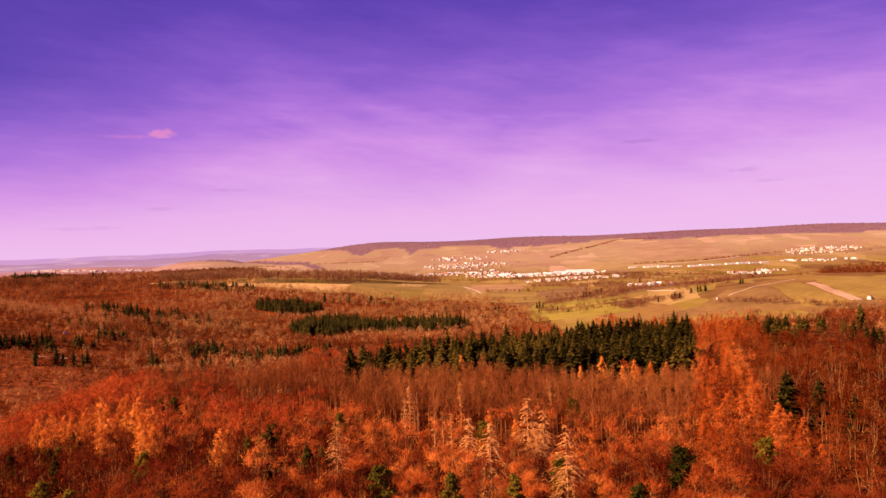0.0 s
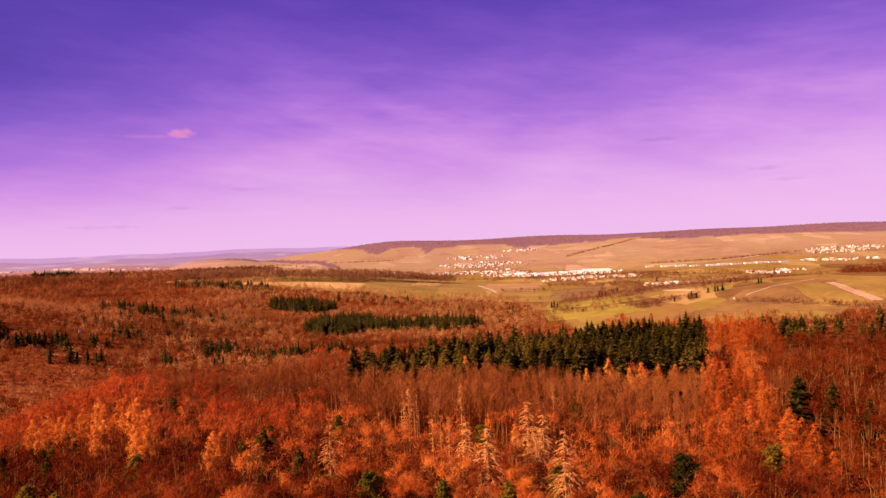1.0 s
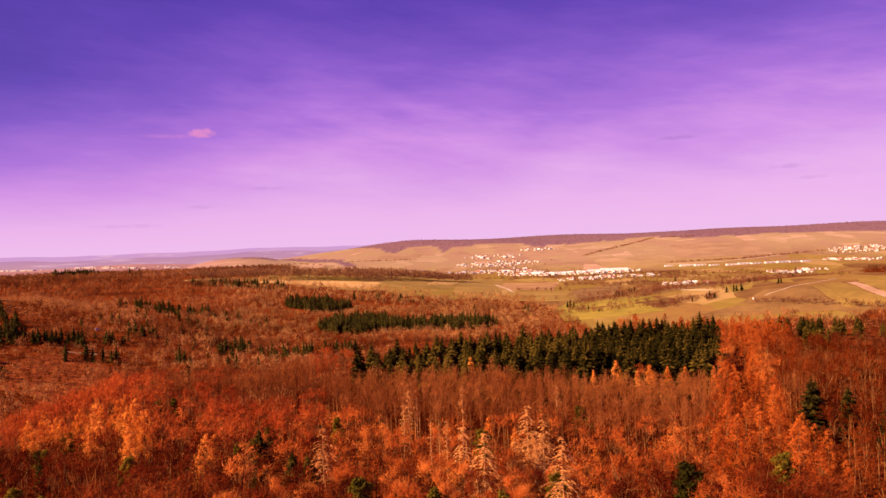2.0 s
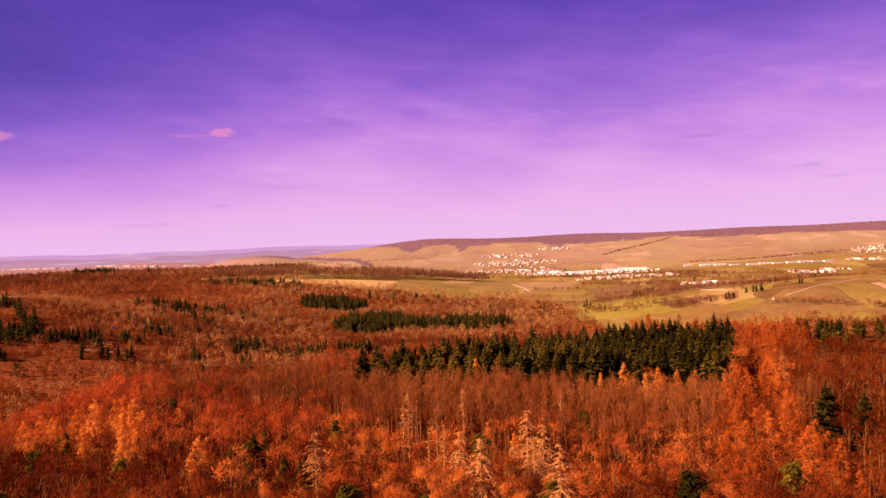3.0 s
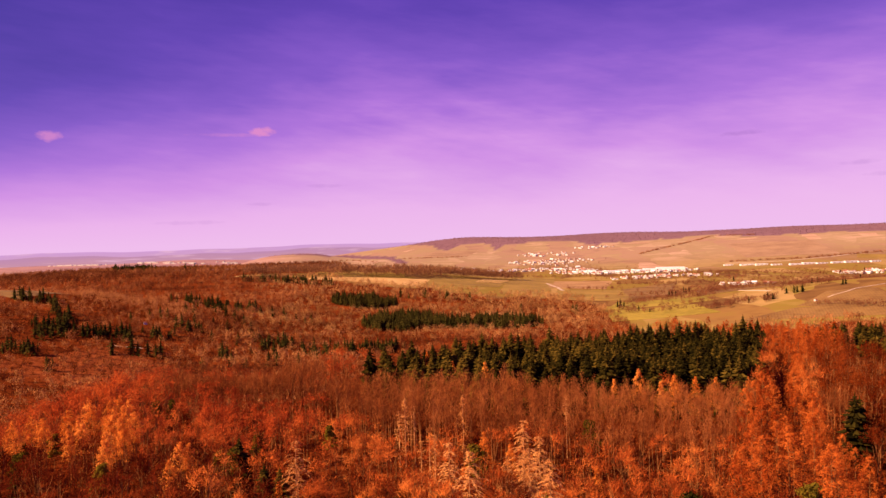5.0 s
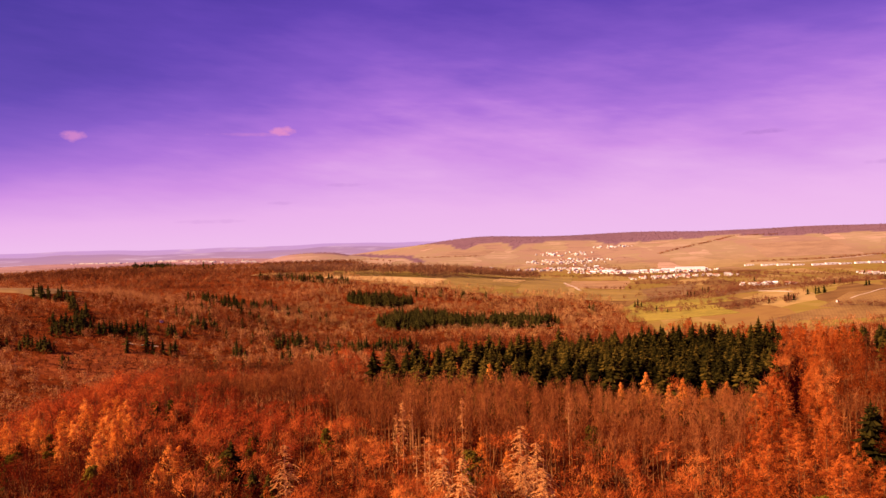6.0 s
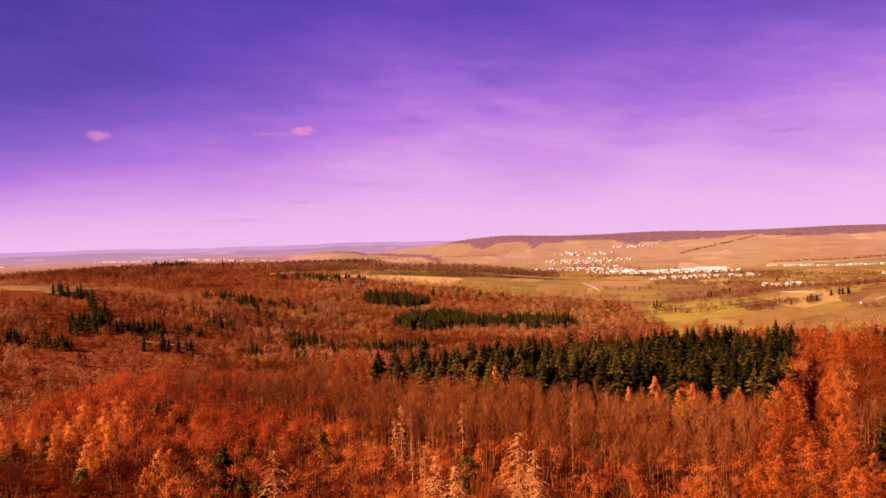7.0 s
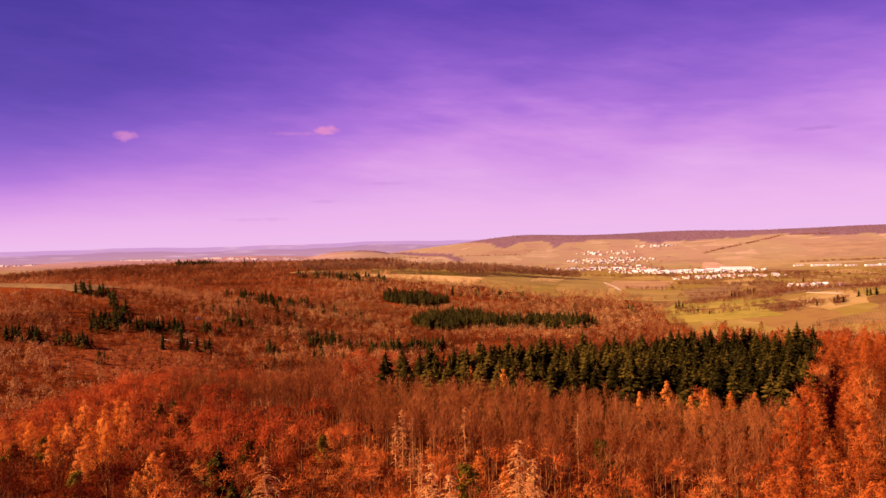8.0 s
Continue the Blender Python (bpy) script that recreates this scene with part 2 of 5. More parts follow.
def land_material():
    """Leaf litter darkened for the shade under the woods; beyond them a patchwork of meadows, and dry vine slopes on
    the ridge.
    """
    m, t, b = shader("land", 1.0, 0.0)
    at = place_of(t)
    split = t.nodes.new("ShaderNodeSeparateXYZ")
    link(t, at, split.inputs[0])
    # litter is dark all over: shade among the trees put into its colour
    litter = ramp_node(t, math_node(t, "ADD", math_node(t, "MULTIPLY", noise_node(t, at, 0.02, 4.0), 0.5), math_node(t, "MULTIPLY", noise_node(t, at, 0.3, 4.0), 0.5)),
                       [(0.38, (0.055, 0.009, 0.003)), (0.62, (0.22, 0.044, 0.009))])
    patch = t.nodes.new("ShaderNodeTexVoronoi")
    patch.inputs["Scale"].default_value = 0.011
    warp = t.nodes.new("ShaderNodeVectorMath")
    warp.operation = "ADD"
    drift = t.nodes.new("ShaderNodeTexNoise")
    drift.inputs["Scale"].default_value = 0.006
    link(t, at, drift.inputs["Vector"])
    big = t.nodes.new("ShaderNodeVectorMath")
    big.operation = "SCALE"
    big.inputs["Scale"].default_value = 110.0
    link(t, drift.outputs["Color"], big.inputs[0])
    link(t, at, warp.inputs[0])
    link(t, big.outputs[0], warp.inputs[1])
    link(t, mapped(t, warp.outputs[0], (1.0, 0.42, 0.0), (0, 0, 24)), patch.inputs["Vector"])
    streaks = noise_node(t, mapped(t, at, (0.25, 1.0, 0.0), (0, 0, 12)), 0.02, 4.0)
    pick = t.nodes.new("ShaderNodeSeparateColor")
    link(t, patch.outputs["Color"], pick.inputs[0])
    fine = noise_node(t, at, 0.03, 5.0)
    meadow = ramp_node(t, math_node(t, "ADD", math_node(t, "MULTIPLY", pick.outputs[0], 0.45), math_node(t, "ADD", math_node(t, "MULTIPLY", fine, 0.3), math_node(t, "MULTIPLY", streaks, 0.3))),
                       [(0.28, (0.15, 0.070, 0.026)), (0.45, (0.26, 0.135, 0.042)), (0.58, (0.235, 0.150, 0.030)), (0.76, (0.38, 0.225, 0.080))])
    wide = noise_node(t, mapped(t, at, (1, 0.5, 0.0)), 0.0022, 3.0)
    # far vine slopes, with pinkish distance haze put into their colours
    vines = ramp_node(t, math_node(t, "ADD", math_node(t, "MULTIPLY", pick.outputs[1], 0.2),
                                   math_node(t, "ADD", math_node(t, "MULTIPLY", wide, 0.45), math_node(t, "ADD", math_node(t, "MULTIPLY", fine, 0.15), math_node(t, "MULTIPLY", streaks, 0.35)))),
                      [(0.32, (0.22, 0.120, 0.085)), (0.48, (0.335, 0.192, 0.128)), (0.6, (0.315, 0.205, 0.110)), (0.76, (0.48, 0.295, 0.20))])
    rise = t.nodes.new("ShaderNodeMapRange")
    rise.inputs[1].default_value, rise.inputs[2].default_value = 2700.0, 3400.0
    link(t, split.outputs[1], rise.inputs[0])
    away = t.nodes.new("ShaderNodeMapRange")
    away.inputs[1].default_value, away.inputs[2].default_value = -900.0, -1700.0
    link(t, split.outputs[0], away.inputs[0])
    # the plain to the far left, its soil tinted mauve for haze
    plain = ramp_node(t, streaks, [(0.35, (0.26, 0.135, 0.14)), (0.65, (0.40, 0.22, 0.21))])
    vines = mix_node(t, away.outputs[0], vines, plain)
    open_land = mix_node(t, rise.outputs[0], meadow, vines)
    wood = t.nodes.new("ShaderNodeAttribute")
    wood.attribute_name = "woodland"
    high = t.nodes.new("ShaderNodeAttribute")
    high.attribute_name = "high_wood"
    # floor of the far woods, coloured with the same mauve haze
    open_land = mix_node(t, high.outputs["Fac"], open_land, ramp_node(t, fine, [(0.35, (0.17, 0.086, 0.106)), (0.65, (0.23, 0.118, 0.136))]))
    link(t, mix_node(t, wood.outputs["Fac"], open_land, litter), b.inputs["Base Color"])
    return m


LAND = land_material()

# ---------------------------------------------------------------- land
# -- land form --
def ss(a, b, v):
    u = np.clip((v - a) / (b - a), 0.0, 1.0)
    return u * u * (3 - 2 * u)


def bump(x, y, cx, cy, r, power=2.0):
    return np.exp(-((np.hypot(x - cx, y - cy) / r) ** power))


def crest(x):
    """How far ahead the near wooded plateau reaches before it falls away."""
    return 288 + 128 * ss(-88, -36, x) + 60 * ss(-36, 120, x) + 35 * ss(150, 400, x)


def ground_z(x, y):
    x, y = np.asarray(x, float), np.asarray(y, float)
    r = np.hypot(x, y)
    far = -78 + (30 + 107 * ss(-1600, -330, x) + 14 * ss(600, 2300, x)) * ss(2850, 4800, r)
    far = far + 70 * bump(x, y, -1000, 1900, 880, 4.0)
    far = far + 0.15 * np.clip(-x - 330, 0, 420) * ss(300, 520, y) * (1 - ss(1000, 1300, y))
    far = far + 60 * bump(x, y, 720, 1250, 420) + 20 * ss(-1500, -2200, x) * ss(3000, 3800, r)
    far = far + 34 * bump(x, y, -900, 3300, 260) + 56 * bump(x, y, -1230, 3640, 250, 3.0) + 22 * bump(x, y, 1150, 3500, 380)
    far = far + 7 * np.sin(x / 170.0 + 1.3) * np.sin(y / 210.0 + 0.4) * ss(1500, 2600, y)
    drop = ss(-15, 265, y - crest(x))
    side = ss(-112, -300, x) * ss(150, 300, y)
    right = ss(0, 230, x - 140 - 0.42 * (y - 260)) * ss(190, 270, y)
    near = 2.5 * np.sin(x / 41.0) * np.sin(y / 37.0 + 1.0)
    out = np.maximum(np.maximum(drop, 0.8 * side), right)
    back = 1 - ss(-900, -300, y)
    return near * (1 - out) * (1 - back) + far * out * (1 - back) - 70 * back
# -- end of land form --


def wood_edge(x):
    """How far ahead the valley woods reach before the fields begin."""
    return np.interp(x, [-800, -600, -520, -380, -240, -60, 50, 100, 135, 152, 172, 330, 380, 700, 1200], [2600, 2500, 1640, 1640, 1610, 1590, 1585, 1540, 1430, 1270, 1040, 960, 990, 960, 900])


def along_line(x, y, ax, ay, bx, by):
    """How far along the line from a to b a place lies, from 0 to 1, and how far off it."""
    dx, dy = bx - ax, by - ay
    u = np.clip(((x - ax) * dx + (y - ay) * dy) / (dx * dx + dy * dy), 0, 1)
    return u, np.hypot(x - ax - u * dx, y - ay - u * dy)


def in_belt(x, y, half):
    """The belt of tall trees between the straw fields, bent where it crosses the rise."""
    return (along_line(x, y, -620, 1715, -330, 1862)[1] < half) | (along_line(x, y, -330, 1862, -75, 2310)[1] < half)


def in_glade(x, y):
    """Felled ground in the side valley, the field on the far hill, and the track below it."""
    return (np.hypot((x + 450) / 88, (y - 738) / 62) < 1) | (np.hypot((x + 815) / 130, (y - 1060) / 150) < 1)


def ridge_line(x):
    """The lower edge of the ridge woods, with tongues that run down the gullies."""
    return np.interp(x, [-1400, -1000, -800, -640, -560, -500, -440, -395, -300, -215, -177, -130, -62, 226, 310, 359, 400, 597, 967, 1191, 1498, 1844, 3000],
                     [4720, 4640, 4520, 4380, 4200, 3960, 3860, 4240, 4260, 4060, 3840, 4040, 4100, 4160, 4010, 3880, 4060, 4100, 4100, 3860, 3912, 3704, 3300])


def woodland(x, y):
    x, y = np.asarray(x, float), np.asarray(y, float)
    wavy = 25 * np.sin(x / 43.0) + 18 * np.sin(x / 17.0 + 2)
    inside = y < wood_edge(x) + wavy
    belt = in_belt(x, y, 55)
    high = y > ridge_line(x) + 22 * np.sin(x / 47.0) + 16 * np.sin(x / 19.0 + 1)
    knoll = (along_line(x, y, -1150, 4080, -720, 3620)[1] < 62) | (along_line(x, y, -720, 3620, -590, 3350)[1] < 26) | (np.hypot((x + 1220) / 210, (y - 3690) / 80) < 1)
    right = (np.hypot((x - 1520) / 330, (y - 2250) / 240) < 1)
    return inside | belt | high | knoll | right


def fan(lo, hi, n):
    return np.linspace(math.radians(lo), math.radians(hi), n)


def land_grid():
    return np.concatenate([fan(-56, 44, 400), fan(44, 304, 130)[1:]])[:-1], np.concatenate([[0.0], np.geomspace(25, 4960, 280)])


def build_land():
    angles, radii = land_grid()
    ang, rad = np.meshgrid(angles, radii)
    x, y = (rad * np.sin(ang)).ravel(), (rad * np.cos(ang)).ravel()
    z = ground_z(x, y)
    n, rings = len(angles), len(radii)
    i, j = np.meshgrid(np.arange(n), np.arange(rings - 1))
    a = (j * n + i).ravel()
    b = (j * n + (i + 1) % n).ravel()
    quads = np.stack([a, a + n, b + n, b], 1)
    me = bpy.data.meshes.new("ground")
    me.from_pydata(np.stack([x, y, z], 1).tolist(), [], quads.tolist())
    me.polygons.foreach_set("use_smooth", np.ones(len(quads), bool))
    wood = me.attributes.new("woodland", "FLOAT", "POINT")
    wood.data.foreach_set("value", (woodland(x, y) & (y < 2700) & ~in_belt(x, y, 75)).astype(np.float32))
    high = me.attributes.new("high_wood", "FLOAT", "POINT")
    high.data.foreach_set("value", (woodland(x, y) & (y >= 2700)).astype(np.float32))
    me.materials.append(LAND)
    return tagged(new("ground", me), "leaf-strewn wooded hills falling to a farmed valley", "ground", kind="structure")


build_land()

# ---------------------------------------------------------------- plants: shapes as arrays of points and triangles
rng = np.random.default_rng(7)


def unit(v):
    return v / np.maximum(np.linalg.norm(v, axis=-1, keepdims=True), 1e-9)


def slivers(base, tip, width, facing=None):
    """Thin three-cornered twigs from base to tip, turned at random or to face a given way."""
    way = unit(tip - base)
    turned = rng.normal(size=base.shape) if facing is None else facing + rng.normal(size=base.shape) * 0.2
    side = unit(np.cross(way, unit(turned)))
    w = np.broadcast_to(np.asarray(width, float), (len(base),))[:, None] * 0.5
    pts = np.stack([base - side * w, base + side * w, tip], 1).reshape(-1, 3)
    return pts, np.arange(len(pts)).reshape(-1, 3)


def tube(points, radii, sides=5):
    points = np.asarray(points, float)
    ang = np.arange(sides) * 2 * math.pi / sides
    ring = np.stack([np.cos(ang), np.sin(ang), 0 * ang], 1)
    pts = (points[:, None] + ring[None] * np.asarray(radii)[:, None, None]).reshape(-1, 3)
    tris = []
    for k in range(len(points) - 1):
        for s in range(sides):
            a, b = k * sides + s, k * sides + (s + 1) % sides
            tris += [(a, b, b + sides), (a, b + sides, a + sides)]
    return pts, np.array(tris)


def joined(pieces):
    pts, tris, n = [], [], 0
    for p, t in pieces:
        pts.append(p)
        tris.append(t + n)
        n += len(p)
    return np.concatenate(pts), np.concatenate(tris)


def tufts(centres, ways, per, length, width, rise=0.9, middle=None):
    """Sprays of short broad tufts round each centre, laid along the crown's outside, with a few long twigs among them."""
    n = len(centres) * per
    base = np.repeat(centres, per, 0) + rng.normal(size=(n, 3)) * length * 0.42
    outward = np.repeat(ways, per, 0)
    if middle is not None:
        outward = unit(base - middle)
    way = rng.normal(size=(n, 3)) + np.array([0, 0, rise])
    way = unit(way - outward * (way * outward).sum(1, keepdims=True) * 0.75 + outward * 0.35)
    tip = base + way * length * rng.uniform(0.5, 1.2, (n, 1))
    wide = width * rng.uniform(0.6, 1.4, n)
    long_ones = rng.uniform(size=n) < 0.34
    tip[long_ones] += (way[long_ones] + np.array([0, 0, 0.6])) * length * 0.6
    wide[long_ones] *= 0.45
    return slivers(base, tip, wide, outward + np.array([0, 0, 0.25]))


def round_tree(h, wide, clusters, per, twig_w, limbs=9, sides=5, middle=0.62, half=0.37, stroke=2.2, rise=0.9):
    """A leafless broadleaf tree: forked limbs and a rounded haze of twig sprays."""
    lean = rng.normal(0, 0.04, 2) * h
    fork = h * rng.uniform(0.26, 0.36)
    wood = [tube([(0, 0, -0.6), (lean[0] * 0.3, lean[1] * 0.3, fork), (lean[0], lean[1], h * 0.8)], [0.26, 0.2, 0.03], sides)]
    for k in range(limbs):
        a = k * 2.4 + rng.uniform(0, 0.6)
        p0 = np.array([lean[0] * 0.3, lean[1] * 0.3, fork + h * rng.uniform(-0.03, 0.22)])
        out = wide * rng.uniform(0.5, 0.9)
        p2 = np.array([lean[0] + math.cos(a) * out, lean[1] + math.sin(a) * out, h * rng.uniform(0.6, 0.9)])
        p1 = p0 * 0.45 + p2 * 0.55 + rng.normal(size=3) * 0.3 + (0, 0, -0.02 * h)
        wood.append(tube([p0, p1, p2], [0.11, 0.07, 0.015], 3))
        for _ in range(2):
            q = p1 + (p2 - p1) * rng.uniform(0.0, 0.6)
            wood.append(tube([q, q + (p2 - p1) * 0.5 + rng.normal(size=3) * wide * 0.28], [0.05, 0.012], 3))
    d = unit(rng.normal(size=(clusters, 3)) + np.array([0, 0, 0.25]))
    r = rng.uniform(0.45, 1.0, (clusters, 1)) ** 0.6
    uneven = 1 + 0.22 * np.sin(d[:, :1] * 5 + lean[0] * 9) * np.cos(d[:, 1:2] * 4)
    c = d * r * uneven * np.array([wide, wide, h * half]) * 0.86 + np.array([lean[0], lean[1], h * middle])
    ways = unit(d * np.array([1, 1, 0.7]) + np.array([0, 0, 0.35]))
    return joined(wood), tufts(c, ways, per, twig_w * stroke, twig_w, rise, np.array([lean[0], lean[1], h * (middle - 0.12)]))


def beech_tree(h, wide, lumps, per, width, length, lines=4, limbs=7, middle=0.60, half=0.36):
    """A leafless round-headed beech: forked limbs, long branches fanning out to lumps of fine twigs with gaps between them."""
    lean = rng.normal(0, 0.04, 2) * h
    fork = h * rng.uniform(0.26, 0.36)
    foot = np.array([lean[0] * 0.3, lean[1] * 0.3, fork])
    centre = np.array([lean[0], lean[1], h * (middle - 0.1)])
    wood = [tube([(0, 0, -0.6), foot, (lean[0], lean[1], h * 0.78)], [0.24, 0.19, 0.03], 4)]
    d = unit(rng.normal(size=(lumps, 3)) + np.array([0, 0, 0.45]))
    c = d * rng.uniform(0.62, 1.0, (lumps, 1)) * np.array([wide, wide, h * half]) * 0.84 + np.array([lean[0], lean[1], h * middle])
    size = wide * rng.uniform(0.24, 0.44, lumps)
    for k in range(min(limbs, lumps)):
        p0 = foot + (0, 0, h * rng.uniform(-0.03, 0.2))
        p1 = p0 * 0.5 + c[k] * 0.5 + rng.normal(size=3) * 0.3 + (0, 0, -0.03 * h)
        wood.append(tube([p0, p1, c[k]], [0.11, 0.075, 0.02], 3))
    if lines:
        base = np.repeat(foot * 0.45 + c * 0.55, lines, 0) + rng.normal(size=(lumps * lines, 3)) * 0.35
        end = np.repeat(c + d * size[:, None] * 0.9, lines, 0) + rng.normal(size=(lumps * lines, 3)) * np.repeat(size, lines)[:, None] * 0.55
        wood.append(slivers(base, end, 0.15))
    e = unit(rng.normal(size=(lumps * per, 3)) + np.array([0, 0, 0.2]))
    base = np.repeat(c, per, 0) + e * np.repeat(size, per)[:, None] * rng.uniform(0.25, 0.95, (lumps * per, 1)) * np.array([1, 1, 0.85])
    out = unit(base - centre)
    way = rng.normal(size=e.shape) * 0.8 + e * 0.4 + np.array([0, 0, 0.7])
    way = unit(way - out * (way * out).sum(1, keepdims=True) * 0.7 + out * 0.25)
    tip = base + way * length * rng.uniform(0.55, 1.3, (len(base), 1))
    return joined(wood), slivers(base, tip, width * rng.uniform(0.6, 1.4, len(base)), out + e * 0.5 + np.array([0, 0, 0.2]))


def pole_tree(h, wide, clusters, per, twig_w, length=1.5, crown=0.52):
    """A forest-grown beech: long clean stem, narrow crown swept upwards."""
    lean = rng.normal(0, 0.02, 2) * h
    top = np.array([lean[0], lean[1], h * 0.93])
    wood = [tube([(0, 0, -0.6), (lean[0] * 0.5, lean[1] * 0.5, h * 0.5), top], [0.25, 0.19, 0.04], 4)]
    f = rng.uniform(0, 1, clusters)
    a = rng.uniform(0, 6.283, clusters)
    out = wide * np.sin(np.clip(f * 0.75 + 0.25, 0, 1) * math.pi) ** 0.6 * rng.uniform(0.3, 1.0, clusters)
    c = np.stack([lean[0] * f + np.cos(a) * out, lean[1] * f + np.sin(a) * out, h * (crown + (0.96 - crown) * f)], 1)
    low = np.stack([lean[0] * f, lean[1] * f, c[:, 2] - h * 0.14], 1)
    ways = unit(np.stack([np.cos(a) * 0.5, np.sin(a) * 0.5, 0.9 + 0 * a], 1))
    return joined(wood), joined([tufts(c, ways, per, length, twig_w, 2.4), slivers(low, c, 0.12)])


def larch_tree(h, wide, whorls, per, fine, droop, low=0.22, width=0.11, stem=0.17, tuft=0.3, slope=0.42, stray=0.6):
    """A conical larch: straight stem, level whorls, soft tufts of short shoots along each branch."""
    wood = [tube([(0, 0, -0.6), (0.05, 0, h * 0.5), (0, 0.04, h)], [stem, stem * 0.65, 0.015], 5)]
    bases, tips, widths, faces = [], [], [], []
    for k in range(whorls):
        f = (k + rng.uniform(0, 0.8)) / whorls
        z = h * (low + (0.985 - low) * f)
        reach = min(wide, slope * (h * 1.01 - z)) * min(1.0, 0.6 + f * 3) + 0.15
        for s in range(per):
            a = rng.uniform(0, 2 * math.pi)
            length = reach * rng.uniform(0.6, 1.15)
            p0 = np.array([0, 0, min(z + rng.uniform(-0.6, 0.6), h * 0.99)])
            p1 = p0 + (math.cos(a) * length, math.sin(a) * length, length * (rng.uniform(-0.2, 0.15) - droop * 0.35))
            bases.append(p0), tips.append(p1), widths.append(width), faces.append((0, 0, 1))
            for u in rng.uniform(0.25, 1.0, fine):
                q = p0 + (p1 - p0) * u + rng.normal(size=3) * 0.12
                w = np.array([math.cos(a), math.sin(a), 0]) * 0.5 + rng.normal(size=3) * stray + np.array([0, 0, 0.2 - droop])
                bases.append(q), tips.append(q + w * (0.62 + 0.06 * length)), widths.append(tuft * rng.uniform(0.6, 1.3)), faces.append((math.cos(a), math.sin(a), 0.55))
    return joined(wood), slivers(np.array(bases), np.array(tips), np.array(widths), np.array(faces, float))


def soft_larch(h, wide, levels, per, fine, width=0.13, length=0.7, low=0.16, blunt=0.62):
    """A larch in late autumn: a rounded cone of branches, each ending in a soft puff of short shoots."""
    wood = [tube([(0, 0, -0.6), (0.05, 0, h * 0.5), (0, 0.04, h * 0.98)], [0.18, 0.12, 0.02], 5)]
    n = levels * per
    f = (np.repeat(np.arange(levels), per) + rng.uniform(0, 0.9, n)) / levels
    a = rng.uniform(0, 6.283, n)
    reach = wide * (1 - f) ** blunt * np.minimum(1, 0.65 + f * 2.2) * rng.uniform(0.55, 1.1, n)
    z = h * (low + (0.97 - low) * f)
    root = np.stack([0 * a, 0 * a, z], 1)
    end = np.stack([np.cos(a) * reach, np.sin(a) * reach, z + reach * rng.uniform(-0.12, 0.22, n)], 1)
    wood.append(slivers(root, end, 0.12))
    puff = 0.55 + 0.22 * reach
    e = unit(rng.normal(size=(n * fine, 3)) + np.array([0, 0, 0.25]))
    u = rng.uniform(0.55, 1.0, (n * fine, 1))
    base = np.repeat(root, fine, 0) * (1 - u) + np.repeat(end, fine, 0) * u + e * np.repeat(puff, fine)[:, None] * rng.uniform(0.2, 0.9, (n * fine, 1))
    side = np.repeat(np.stack([np.cos(a), np.sin(a), 0.25 + 0 * a], 1), fine, 0)
    face = unit(e * 0.9 + side * 0.6 + np.array([0, 0, 0.2]))
    way = rng.normal(size=e.shape) + np.array([0, 0, 0.3])
    way = unit(way - face * (way * face).sum(1, keepdims=True) * 0.85)
    tip = base + way * length * rng.uniform(0.6, 1.3, (n * fine, 1))
    return joined(wood), slivers(base, tip, width * rng.uniform(0.6, 1.4, n * fine), face)


def bleached_tree(h, wide, levels, per, fine, slope, low=0.06):
    """A dead larch, bark bleached: clear tiers of long branches that sag to their ends, fringed with hanging twigs."""
    wood = [tube([(0, 0, -0.6), (0.05, 0, h * 0.5), (0, 0.05, h)], [0.24, 0.16, 0.02], 5)]
    bases, tips, widths = [], [], []
    for k in range(levels):
        z = h * (low + (0.96 - low) * k / (levels - 1)) + rng.uniform(-0.4, 0.4)
        reach = min(wide, slope * (h * 1.03 - z)) + 0.55
        for q in range(per):
            a = q * 6.283 / per + k * 0.9 + rng.uniform(-0.35, 0.35)
            length = reach * rng.uniform(0.55, 1.15)
            out = np.array([math.cos(a), math.sin(a), 0])
            p0 = np.array([0, 0, min(z + rng.uniform(-0.6, 0.6), h)])
            p1 = p0 + out * length * 0.55 + (0, 0, length * rng.uniform(-0.10, 0.06))
            p2 = p0 + out * length + (0, 0, -length * rng.uniform(0.22, 0.42))
            wood.append(tube([p0, p1, p2], [0.1, 0.08, 0.03], 3))
            u = rng.uniform(0.2, 1.0, fine)[:, None]
            spot = np.where(u < 0.55, p0 + (p1 - p0) * u / 0.55, p1 + (p2 - p1) * (u - 0.55) / 0.45)
            across = np.array([-out[1], out[0], 0]) * rng.choice([-1, 1], (fine, 1))
            bases.append(spot)
            tips.append(spot + (across * rng.uniform(0.1, 0.9, (fine, 1)) + out * 0.35 + np.array([0, 0, -0.32])) * (0.5 + 0.16 * length))
            widths.append(np.full(fine, 0.14))
    return joined(wood), slivers(np.concatenate(bases), np.concatenate(tips), np.concatenate(widths))


